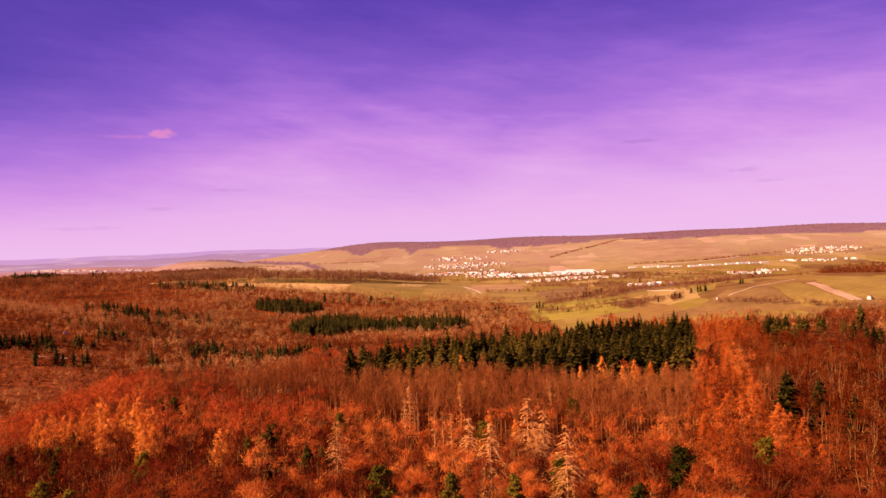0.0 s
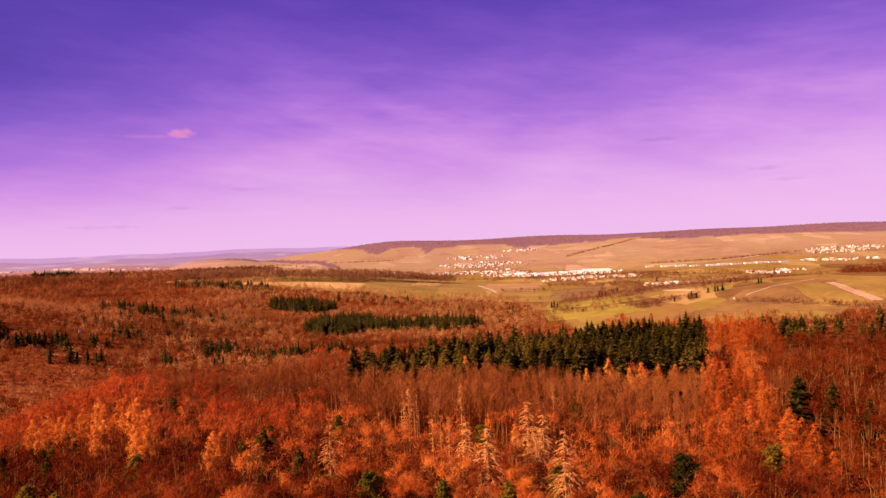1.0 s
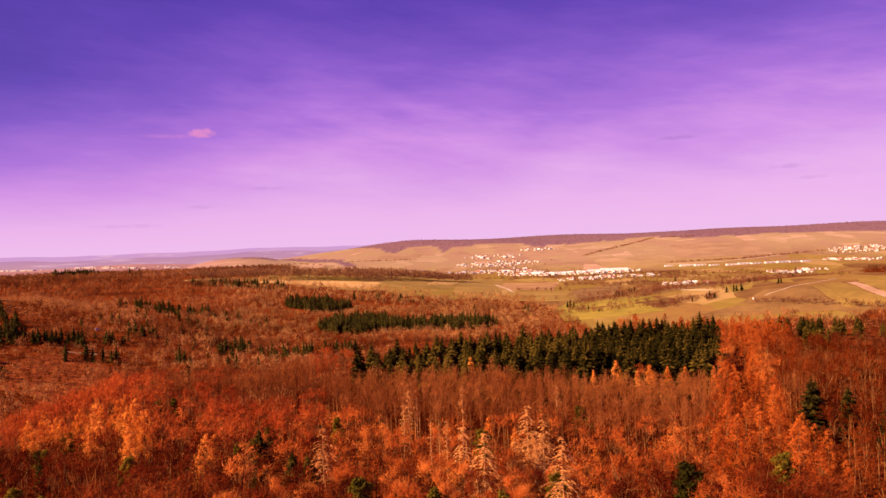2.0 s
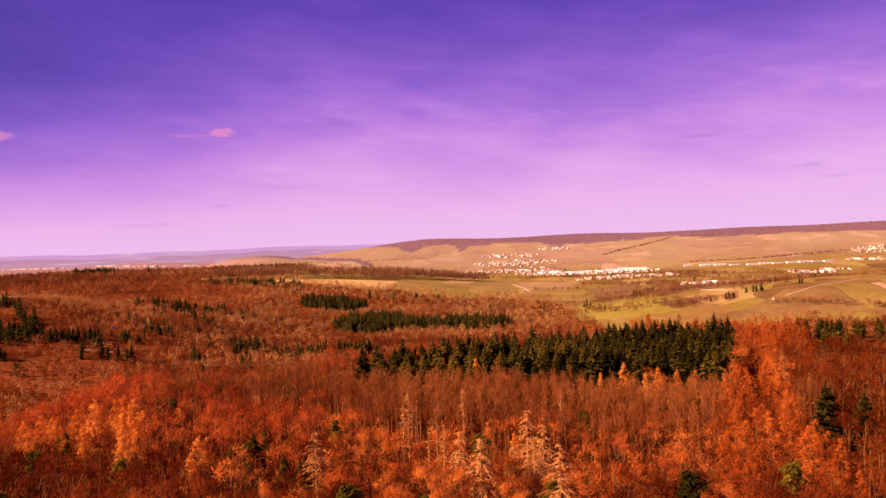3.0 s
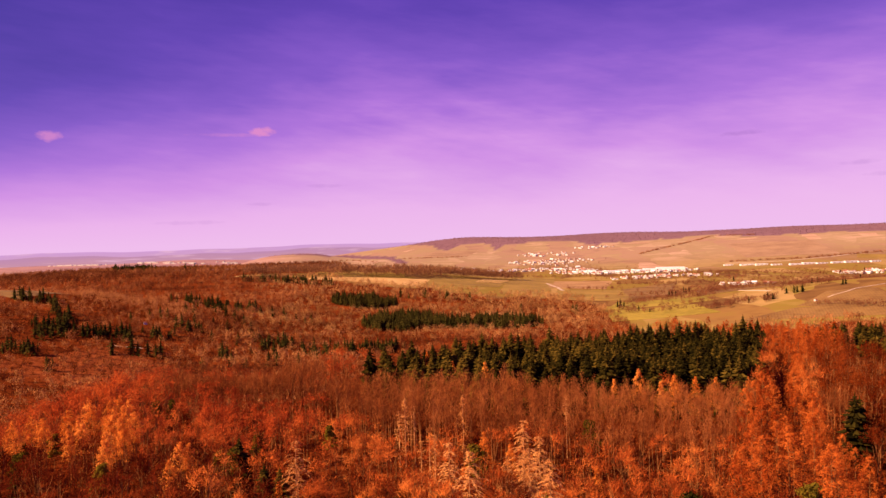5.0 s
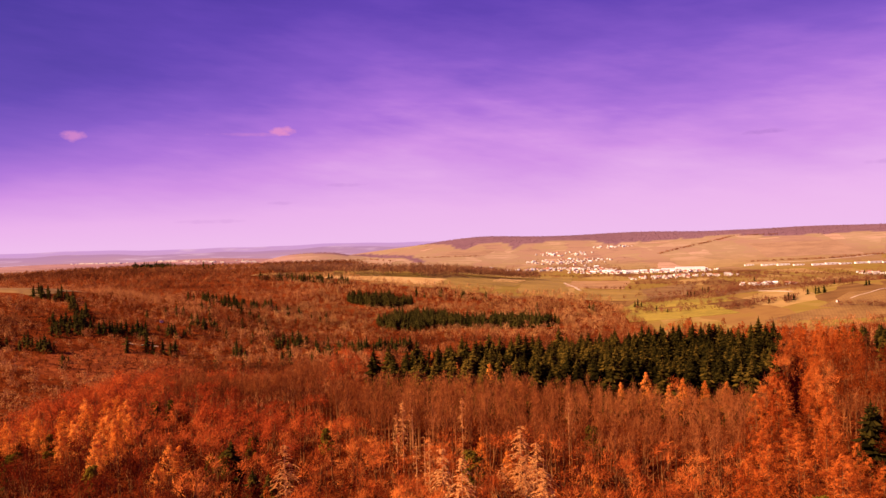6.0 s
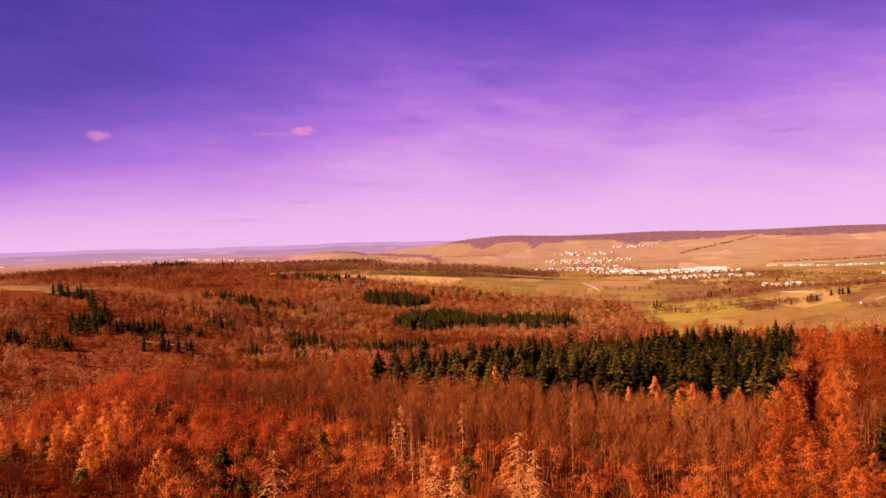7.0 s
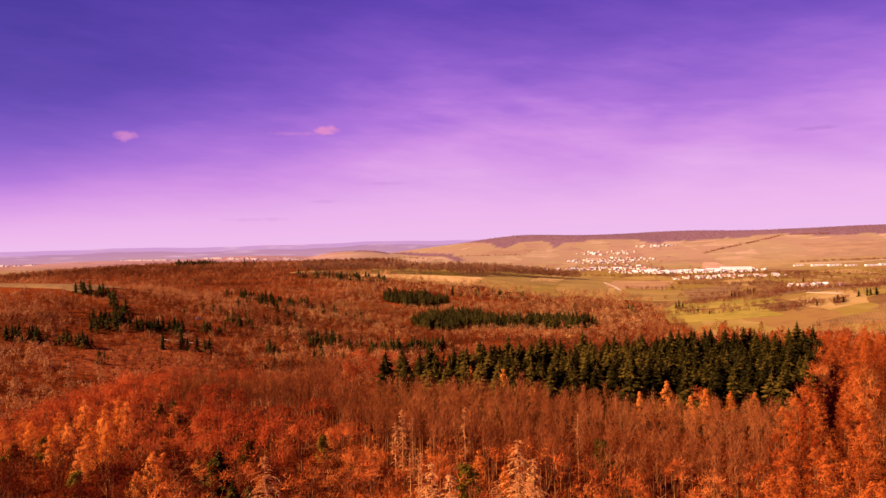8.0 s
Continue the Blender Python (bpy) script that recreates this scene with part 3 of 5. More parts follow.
def spruce_tree(h, wide, whorls, per, slope=0.46, low=0.12):
    """A dense spruce: tiers of broad sagging boughs with hanging sprays, round a dark heart, drawn out to a sharp tip."""
    wood = [tube([(0, 0, -0.6), (0, 0, h * 0.5), (0, 0, h * 0.97)], [0.2, 0.13, 0.02], 4)]
    pts, n = [], whorls * per
    k = np.repeat(np.arange(whorls), per)
    z = h * (low + (0.965 - low) * (k / (whorls - 1)) ** 0.92) + rng.uniform(-0.5, 0.5, n) * (1 - k / whorls)
    a = np.tile(np.arange(per), whorls) * 6.283 / per + k * 1.7 + rng.uniform(-0.3, 0.3, n)
    reach = (wide * np.tanh(slope * (h * 1.01 - z) / wide) + 0.2) * rng.uniform(0.5, 1.35, n)
    out = np.stack([np.cos(a), np.sin(a), 0 * a], 1)
    side = np.stack([-np.sin(a), np.cos(a), 0 * a], 1)
    up = np.array([0, 0, 1.0])
    sag = rng.uniform(0.15, 0.55, n)[:, None]
    r_ = reach[:, None]
    p0 = up * z[:, None]
    mid = p0 + out * r_ * 0.62 - up * r_ * sag * 0.75
    tip = p0 + out * r_ - up * r_ * sag
    half = side * (0.18 + 0.22 * r_)
    droop = up * (0.12 + 0.1 * r_)
    left, right = mid - half - droop, mid + half - droop
    low_tip = mid + out * r_ * 0.12 - up * (0.25 + 0.16 * r_)
    for tri in ((p0, left, tip), (p0, tip, right), (left, low_tip, right)):
        pts.append(np.stack(tri, 1).reshape(-1, 3))
    blades = np.concatenate(pts)
    heart = tube([(0, 0, h * low * 0.7), (0, 0, h * 0.5), (0, 0, h * 1.03)], [wide * 0.3, wide * 0.3, 0.04], 5)
    return joined(wood), joined([(blades, np.arange(len(blades)).reshape(-1, 3)), heart])


def pine_tree(h, wide, clumps, needles):
    """A pine: bare stem below, broken rounded crown of needle clumps on crooked limbs."""
    wood = [tube([(0, 0, -0.6), (0.2, 0.1, h * 0.45), (-0.1, 0.2, h * 0.92)], [0.22, 0.17, 0.04], 5)]
    bases, tips, outs = [], [], []
    for k in range(clumps):
        f = (k + 0.5) / clumps
        a, z = k * 2.4, h * (0.45 + 0.52 * f)
        out = wide * (1 - 0.8 * f ** 2) * rng.uniform(0.4, 1.0)
        c = np.array([math.cos(a) * out, math.sin(a) * out, z])
        wood.append(tube([(0, 0, z - 0.1 * h), c * (0.5, 0.5, 1) + (0, 0, -0.4), c], [0.07, 0.05, 0.02], 3))
        d = unit(rng.normal(size=(needles, 3)) + np.array([0, 0, 0.35]))
        size = wide * rng.uniform(0.36, 0.56)
        b = c + d * np.array([size, size, size * 0.6]) * rng.uniform(0.2, 0.85, (needles, 1))
        bases.append(b)
        around = rng.normal(size=d.shape)
        tips.append(b + unit(around - d * (around * d).sum(1, keepdims=True) * 0.7 + d * 0.3) * 0.75)
        outs.append(d + np.array([0, 0, 0.2]))
    return joined(wood), slivers(np.concatenate(bases), np.concatenate(tips), 0.5, np.concatenate(outs))


def mesh_of(name, shape, material):
    pts, tris = shape
    me = bpy.data.meshes.new(name)
    me.vertices.add(len(pts))
    me.vertices.foreach_set("co", pts.astype(np.float32).ravel())
    me.loops.add(tris.size)
    me.loops.foreach_set("vertex_index", tris.astype(np.int32).ravel())
    me.polygons.add(len(tris))
    me.polygons.foreach_set("loop_start", np.arange(0, tris.size, 3, dtype=np.int32))
    me.materials.append(material)
    me.update(calc_edges=True)
    return me


def spread(shapes, x, y, scale, turn, sink=0.0):
    """Copies of the shapes at plan places, joined into one array pair."""
    z = ground_z(x, y) - sink
    which = rng.integers(0, len(shapes), len(x))
    all_pts, all_tris, n = [], [], 0
    for k, (pts, tris) in enumerate(shapes):
        m = which == k
        if not m.any():
            continue
        c, s = np.cos(turn[m])[:, None], np.sin(turn[m])[:, None]
        sc = scale[m][:, None]
        px = (pts[None, :, 0] * c - pts[None, :, 1] * s) * sc + x[m][:, None]
        py = (pts[None, :, 0] * s + pts[None, :, 1] * c) * sc + y[m][:, None]
        pz = pts[None, :, 2] * sc + z[m][:, None]
        all_pts.append(np.stack([px, py, pz], -1).reshape(-1, 3))
        all_tris.append((tris[None] + (np.arange(m.sum()) * len(pts))[:, None, None] + n).reshape(-1, 3))
        n += m.sum() * len(pts)
    return np.concatenate(all_pts), np.concatenate(all_tris)


def scatter(x0, x1, y0, y1, gap, keep):
    """Places on a jittered grid within a stretch of the plan, where keep(x, y) holds."""
    gx, gy = np.meshgrid(np.arange(x0, x1, gap), np.arange(y0, y1, gap))
    x = gx.ravel() + rng.uniform(-0.48, 0.48, gx.size) * gap
    y = gy.ravel() + rng.uniform(-0.48, 0.48, gx.size) * gap
    m = keep(x, y)
    return x[m], y[m]


def in_sight(x, y, margin=0.0):
    """The wedge of land that the flight overlooks."""
    return (x > -1.02 * (y + 30) - 25 - margin) & (x < 0.70 * y + 45 + margin)


def stuff(name, label, category, shape, material):
    return tagged(new(name, mesh_of(name, shape, material)), label, category, kind="stuff")


def tree_things(name, label, group, protos, materials, places):
    """One thing for each place: an empty at the foot, with trunk and crown under it."""
    meshes = [(mesh_of(name + "_trunk", w, materials[0]), mesh_of(name + "_crown", c, materials[1])) for w, c in protos]
    for k, (x, y, scale) in enumerate(places):
        root = tagged(new(name), label, "tree", group)
        root.location = (x, y, float(ground_z(x, y)))
        root.rotation_euler = (0, 0, (k * 2.39996) % 6.28318)
        root.scale = (scale, scale, scale)
        for part_name, me in zip(("trunk", "crown"), meshes[k % len(meshes)]):
            part_ob = new(part_name, me)
            part_ob.parent = root


# ---------------------------------------------------------------- stands of trees in plan


def in_spruce(x, y):
    """The dark plantation on the plateau: a wedge that widens away to its long far side."""
    front = np.interp(x, [-60, -22, 0, 60, 112, 150], [330, 306, 297, 285, 283, 300])
    back = np.interp(x, [-42, -14, 14, 36, 69, 101, 143], [330, 356, 384, 400, 411, 416, 414])
    return (x > -44) & (x < 112 + 0.31 * (y - 318)) & (y > front) & (y < back)


def in_larch(x, y):
    """The larch stand beside the plantation, running out behind it along the rim."""
    left = np.interp(y, [178, 213, 243, 275, 320, 345, 400, 416, 430], [62, 72, 84, 97, 112, 121, 139, 140, 108])
    right = np.interp(y, [178, 215, 240, 293, 332, 352, 400, 440, 500], [99, 106, 109, 119, 129, 151, 174, 186, 204])
    return (x > left) & (x < right) & (y > 178) & (y < 505) & ~in_spruce(x - 2, y) & ~((np.hypot((x - 113) / 9, (y - 243) / 12)) < 1)


def in_rim(x, y):
    """The open tan wood at the plateau's far right rim."""
    return (x > 120) & (y > np.interp(x, [120, 135, 161, 180, 300], [420, 376, 352, 346, 346])) & ~in_larch(x, y)


def strip_front(x):
    """Where the tall pole-stage beeches begin; before them grows a younger, rounder wood."""
    return np.interp(x, [-140, -60, -36, 26, 70, 110], [300, 282, 258, 220, 216, 262])


def in_strip(x, y):
    return (y > strip_front(x)) & (x < 125) & (x > -130) & (y < np.interp(x, [-60, -22, 0, 60, 112], [330, 303, 294, 281, 279]))


def near_ok(x, y):
    return in_sight(x, y, 6) & (y > 118) & (y < crest(x) + 50 + 75 * ss(-90, -200, x)) & ~((x > -60) & (x < 92) & (y > 300)) & (x < 235 + 0.42 * (y - 260)) & ((y < 455) | (x < 0)) & ~in_rim(x, y)


LONE_LARCHES = [(52, 281), (60, 279), (66, 271), (70, 269), (78, 276), (86, 282), (97, 284), (6, 306), (-8, 318), (-20, 330),
                (39, 196), (19, 206), (24, 207), (-62, 191), (-33, 186), (12, 214)]
PALE_LARCHES = [(22.2, 204), (26, 199), (23.5, 194), (18.5, 196), (10.5, 187), (5.2, 194), (28, 173), (-29.7, 188.5)]
SNAGS = [(-13, 237), (-10.5, 238.5), (-14.5, 235.5), (-2, 211), (0.5, 204), (-4.5, 213), (4, 239), (34, 240)]
PINES = [(55, 171), (41, 158), (0, 158), (-16, 162), (27, 177), (14, 158), (-96, 168), (-89, 167), (-124, 202), (81, 184), (40, 230), (-103, 270), (-108, 268),
         (-57, 234), (-36, 237), (-120, 230), (-130, 229), (-60, 213), (-55, 212), (-120, 214), (-113, 207), (10, 208), (-86, 201)]
SPRUCES = [(112, 238), (114.5, 241), (122.5, 237), (128, 226), (-38, 190), (-34, 189.5), (-53, 211), (-113, 205), (-84, 199), (-86, 197)]
GOLDEN = [(-87, 204), (-90, 210), (-88.5, 216), (-93, 217), (-94, 224), (-98, 229), (-97, 236), (-102, 233), (-101, 241), (-106, 245), (-107, 238), (-109, 253),
          (-112, 247), (-115, 257), (-114, 240), (-119, 246), (-117, 233), (-111, 229), (-121, 238), (-122, 228), (-116, 221), (-123, 218),
          (-127, 222), (-128, 231), (-105, 222), (-104, 214), (-64, 200), (-62.5, 202)]
LONE = GOLDEN + LONE_LARCHES + PALE_LARCHES + SNAGS + PINES + SPRUCES


def free_of_lone(x, y):
    ok = np.ones(x.shape, bool)
    for px, py in LONE:
        ok &= np.hypot(x - px, y - py) > 3.6
    return ok


def sized(n, low, high):
    return rng.uniform(low, high, n)


# the younger wood: the nearest trees are things of their own, the others one wood
young = [beech_tree(rng.uniform(12, 15.5), rng.uniform(3.8, 5.2), int(rng.integers(13, 20)), 68, 0.105, 1.25) for _ in range(8)]
young_mid = [beech_tree(rng.uniform(13, 15.5), rng.uniform(3.8, 5.0), 9, 38, 0.125, 1.15, 1, 3) for _ in range(6)]
bx, by = scatter(-400, 330, 92, 560, 6.8, lambda x, y: near_ok(x, y) & ~in_spruce(x, y) & ~in_larch(x, y) & ~in_strip(x, y) & free_of_lone(x, y))
order = np.argsort(np.hypot(bx - 15, by - 40))
bx, by = bx[order], by[order]
patchy = 0.5 + 0.5 * np.sin(bx / 19.0 + 1.7 * np.sin(by / 23.0)) * np.sin(by / 17.0 + 0.8)
bs = (0.84 + 0.32 * patchy) * sized(len(bx), 0.86, 1.16) * (1 + 0.16 * ss(240, 300, by) + 0.14 * ss(225, 265, by) * ss(-20, -60, bx))
# wine-red share grows leftwards: partly the stand, partly lens falloff put into colour
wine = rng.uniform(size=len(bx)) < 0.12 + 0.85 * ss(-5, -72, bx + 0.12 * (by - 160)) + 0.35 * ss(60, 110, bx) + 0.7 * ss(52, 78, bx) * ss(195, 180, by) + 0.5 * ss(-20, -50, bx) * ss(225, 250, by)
tree_things("beech_tree", "leafless round-crowned beech with rust-red twigs", "beeches of the young wood", young, (BARK, TWIG),
            [p for p, w in zip(zip(bx[:300], by[:300], bs[:300]), wine[:300]) if not w])
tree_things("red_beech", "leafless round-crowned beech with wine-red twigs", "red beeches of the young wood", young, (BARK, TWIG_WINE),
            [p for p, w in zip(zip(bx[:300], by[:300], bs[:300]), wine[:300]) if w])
turns = rng.uniform(0, 6.28, len(bx))
both = [joined([c, w]) for w, c in young_mid]
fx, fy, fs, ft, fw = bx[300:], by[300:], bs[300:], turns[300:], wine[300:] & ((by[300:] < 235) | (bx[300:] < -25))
dim = fx > 100 + 0.25 * (fy - 200)
thin = ~dim | (rng.uniform(size=len(fx)) < 0.62)
fw = fw[thin]
fx, fy, fs, ft, dim = fx[thin], fy[thin], fs[thin] * np.where(dim[thin], 1.12, 1.0), ft[thin], dim[thin]
crowns = [c for _, c in young_mid]
stuff("beech_wood", "rust-red leafless beech wood covering the hill", "forest", spread(crowns, fx[~dim & ~fw], fy[~dim & ~fw], fs[~dim & ~fw], ft[~dim & ~fw]), TWIG)
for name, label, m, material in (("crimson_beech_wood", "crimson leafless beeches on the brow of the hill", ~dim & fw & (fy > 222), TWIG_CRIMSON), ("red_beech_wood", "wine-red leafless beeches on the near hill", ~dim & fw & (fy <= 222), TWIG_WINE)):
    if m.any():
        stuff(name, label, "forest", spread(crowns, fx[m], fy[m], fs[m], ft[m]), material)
stuff("dark_beech_wood", "dark wine-red leafless beeches behind the larches", "forest", spread(crowns, fx[dim], fy[dim], fs[dim], ft[dim]), TWIG_RED)
stuff("beech_wood_stems", "grey-brown stems and limbs of the leafless wood", "forest", spread([w for w, _ in young_mid[::-1]], bx[300:], by[300:], bs[300:], turns[300:]), BARK)

# the pole-stage strip
poles = [pole_tree(rng.uniform(19, 22.5), rng.uniform(1.5, 2.2), 22, 6, 0.14, 1.5, 0.58) for _ in range(6)]
px, py = scatter(-135, 130, 210, 470, 3.3, lambda x, y: in_strip(x, y) & near_ok(x, y) & (y < crest(x) + 45) & ~in_spruce(x, y) & ~in_larch(x, y) & free_of_lone(x, y))
order = np.argsort(py - strip_front(px))
px, py = px[order], py[order]
ps = sized(len(px), 0.72, 0.94) * (1 - 0.17 * ss(10, 50, px))
tree_things("tall_beech", "slender leafless beech with a long clean stem", "beeches of the tall strip", poles, (BARK, TWIG_TALL), list(zip(px[:300], py[:300], ps[:300])))
turns = rng.uniform(0, 6.28, len(px))
stuff("tall_beech_wood", "close-grown tall leafless beeches, brown crowns", "forest", spread([c for _, c in poles], px[300:], py[300:], ps[300:], turns[300:]), TWIG_TALL)

# undergrowth under the near woods
bush = [round_tree(rng.uniform(4, 6.5), rng.uniform(2.4, 3.4), 9, 4, 0.5, 0, 3, 0.45, 0.45, 2.6, 1.2) for _ in range(5)]
ux, uy = scatter(-300, 240, 112, 345, 5.2, lambda x, y: in_sight(x, y, 6) & (y < crest(x) + 20) & ~in_spruce(x, y + 4))
stuff("undergrowth", "wine-red leafless undergrowth beneath the beeches", "shrubs",
      spread([c for _, c in bush], ux, uy, sized(len(ux), 0.6, 1.25), rng.uniform(0, 6.28, len(ux))), TWIG_RED)

# the open tan wood at the rim
rim_poles = [pole_tree(rng.uniform(16, 19), rng.uniform(2.8, 3.8), 20, 6, 0.34, 1.9, 0.3) for _ in range(4)]
wx, wy = scatter(118, 460, 340, 600, 7.5, lambda x, y: in_sight(x, y, 10) & in_rim(x, y - 6) & ~in_spruce(x, y) & ~((x > 192) & (x < 282) & (y > 432) & (y < 482)))
wt, wsz = rng.uniform(0, 6.28, len(wx)), sized(len(wx), 0.36, 0.62)
state = rng.bit_generator.state
stuff("rim_beech_wood", "tan leafless beeches at the edge of the hill", "forest", spread([c for _, c in rim_poles], wx, wy, wsz, wt), TWIG_TAN)
rng.bit_generator.state = state
stuff("rim_beech_stems", "brown stems of the tan beeches at the rim", "forest", spread([w for w, _ in rim_poles], wx, wy, wsz, wt), BARK)

# the plantation
spruces = [spruce_tree(rng.uniform(19.5, 22.5), rng.uniform(4.2, 5.0), 24, 8, 0.55) for _ in range(7)]
sx, sy = scatter(-60, 200, 280, 480, 6.3, in_spruce)
order = np.argsort(sy - 0.25 * sx)
sx, sy = sx[order], sy[order]
sc = sized(len(sx), 0.74, 1.06)
tree_things("spruce_tree", "dark green spruce in a dense plantation", "spruces of the plantation", spruces, (BARK, SPRUCE), list(zip(sx[:300], sy[:300], sc[:300])))
if len(sx) > 300:
    tt = rng.uniform(0, 6.28, len(sx))
    stuff("spruce_plantation", "dense dark green spruces behind the plantation's edge", "forest", spread([c for _, c in spruces], sx[300:], sy[300:], sc[300:], tt[300:]), SPRUCE)
tree_things("wild_spruce", "single dark spruce among leafless beeches", "single spruces", spruces[:2], (BARK, SPRUCE), [(x, y, s) for (x, y), s in zip(SPRUCES, (0.92, 0.84, 0.82, 0.68, 0.7, 0.66, 0.78, 0.5, 0.42, 0.36))])

# larches, living, bleached and bare-stemmed
larches = [soft_larch(rng.uniform(17, 22), rng.uniform(4.0, 5.2), 10, 6, 25, 0.16, 0.6, 0.18, 0.5) for _ in range(5)]
lx, ly = scatter(-150, 260, 160, 520, 7.6, lambda x, y: in_larch(x, y) & free_of_lone(x, y))
tree_things("larch_tree", "golden-orange larch in a stand on the hill", "larches", larches, (BARK, LARCH), list(zip(lx[:280], ly[:280], sized(280, 0.66, 1.04)[:len(lx[:280])] * np.where((lx[:280] > 96) & (ly[:280] < 232), 0.8, 1.0) * (1 - 0.26 * ss(400, 440, ly[:280])))))
golden = [soft_larch(rng.uniform(19, 21), rng.uniform(3.4, 4.2), 7, 6, 30, 0.16, 0.6, 0.5, 0.5) for _ in range(4)]
tree_things("golden_larch", "bright golden larch in a small group on the slope", "golden larches", golden, (BARK, GOLD), [(x, y, s) for (x, y), s in zip(GOLDEN, sized(40, 0.84, 0.98))])
cones = [soft_larch(rng.uniform(19.5, 21.5), rng.uniform(4.2, 5.2), 9, 7, 22, 0.17, 0.6, 0.35, 0.72) for _ in range(4)]
tree_things("single_larch", "golden-orange larch standing alone among beeches", "single larches", cones, (BARK, GOLD), [(x, y, s) for (x, y), s in zip(LONE_LARCHES, np.concatenate([sized(10, 0.76, 0.94), sized(10, 0.62, 0.8)]))])
pale = [bleached_tree(22, 5.6, 16, 8, 24, 0.42), bleached_tree(20, 5.0, 14, 8, 22, 0.40), bleached_tree(20, 4.2, 14, 8, 20, 0.36)]
tree_things("bleached_larch", "pale bleached larch with drooping bare branches", "bleached larches", pale, (BARK_PALE, PALE), [(x, y, s) for (x, y), s in zip(PALE_LARCHES, (1.0, 1.0, 0.9, 0.72, 1.02, 1.0, 1.06, 1.08))])
snags = [larch_tree(21, 1.9, 20, 5, 4, 0.3, 0.2, 0.11, 0.22, 0.15, 0.2), larch_tree(19, 1.0, 16, 4, 2, 0.2, 0.3, 0.1, 0.2, 0.13)]
tree_things("dead_larch", "thin dead larch stem with short pale stubs", "dead larch stems", snags, (BARK_PALE, PALE), [(x, y, s) for (x, y), s in zip(SNAGS, (1.0, 0.95, 0.85, 0.92, 0.9, 0.85, 1.0, 0.95))])

# pines
pines = [pine_tree(19, 4.2, 18, 110), pine_tree(17, 3.8, 16, 110), pine_tree(20, 3.2, 18, 90)]
tree_things("pine_tree", "olive-green pine with a broken rounded crown", "pines", pines, (BARK, PINE), [(x, y, s * (0.8 if x < -30 else 1.0)) for (x, y), s in zip(PINES, np.concatenate([[0.95, 0.84], sized(30, 0.72, 0.9)]))])

# conifers at the plateau's far rim
rim = [(182, 450, 0.62), (190, 452, 0.8), (193, 449, 0.74), (204, 452, 0.7), (207, 455, 0.62), (186, 407, 0.72), (189, 400, 0.86), (192, 396, 0.6), (225, 452, 0.6), (239, 455, 0.62), (255, 450, 0.66), (269, 446, 0.7), (238, 400, 0.8), (300, 520, 0.9), (176, 455, 0.5), (214, 462, 0.66), (206, 478, 0.6), (212, 474, 0.66), (218, 478, 0.55), (224, 474, 0.6), (199, 490, 0.6), (230, 468, 0.6), (236, 470, 0.5), (242, 466, 0.55), (250, 480, 0.5), (262, 474, 0.5), (275, 470, 0.5)]
tree_things("rim_spruce", "dark spruce at the edge of the hill wood", "spruces at the rim", spruces[2:], (BARK, SPRUCE), rim)

CLUMPS = [(-292, 1360, 64, 52, 230), (-186, 1170, 66, 72, 400), (-45, 1165, 84, 42, 300), (-320, 958, 24, 20, 40), (-238, 916, 36, 15, 40),
          (-178, 936, 40, 16, 56), (-490, 1200, 62, 22, 60), (-520, 1560, 110, 18, 80), (-512, 880, 34, 14, 36), (-560, 835, 26, 26, 22),
          (-590, 735, 22, 16, 20), (-1150, 2030, 70, 16, 190), (-950, 1990, 22, 10, 22), (-690, 985, 40, 12, 30), (-600, 880, 24, 14, 18), (-440, 1130, 120, 60, 36),
          (-400, 980, 150, 80, 60), (30, 1300, 80, 40, 14), (-300, 840, 110, 60, 24), (-160, 1480, 120, 30, 30),
          (-696, 999, 34, 12, 10), (-627, 949, 18, 10, 14), (-573, 874, 12, 12, 10), (-539, 872, 30, 10, 26), (-506, 900, 12, 8, 10), (-527, 756, 10, 7, 9), (-460, 807, 8, 6, 5), (-420, 827, 10, 8, 7), (-455, 912, 18, 9, 14), (-454, 973, 16, 9, 10), (-356, 876, 8, 6, 5), (-473, 707, 7, 5, 4), (-569, 1258, 60, 14, 40),
          (-578, 746, 16, 8, 13), (-550, 752, 9, 6, 7), (-526, 754, 12, 7, 11), (-484, 728, 6, 5, 4), (-606, 928, 9, 8, 7), (-585, 905, 14, 8, 10), (-440, 817, 6, 5, 5)]


def in_clump(x, y):
    """Dense conifer clumps, with the edge before them kept open."""
    inside = np.zeros(np.shape(x), bool)
    for mx, my, ax, ay, n in CLUMPS:
        if n / (ax * ay) > 0.015:
            inside |= np.hypot((x - mx) / (ax + 4), (y - my + 12) / (ay + 16)) < 1
    return inside


# valley woods
far_trees = [round_tree(rng.uniform(15, 19), rng.uniform(5.4, 7.2), 15, 4, 0.95, 0, 3, 0.54, 0.38, 3.2, 1.3) for _ in range(6)]
farther = [round_tree(rng.uniform(15, 19), rng.uniform(5.5, 7.0), 12, 3, 1.25, 0, 3, 0.54, 0.36, 3.2, 1.4) for _ in range(5)]
fx, fy = scatter(-1250, 900, 420, 1400, 12.8, lambda x, y: in_sight(x, y, 20) & woodland(x, y) & ((y > crest(x) + 60) | ((y > 400) & (x > 205 + 0.42 * (y - 260)))) & (~in_glade(x, y) | ((rng.uniform(size=x.shape) < 0.4) & (y < 900))) & ~in_clump(x, y) & ((y > 620) | (x < -200) | (x > 190)))
grove = 0.86 + 0.2 * np.sin(fx / 61.0 + 2 * np.sin(fy / 83.0)) * np.sin(fy / 57.0)
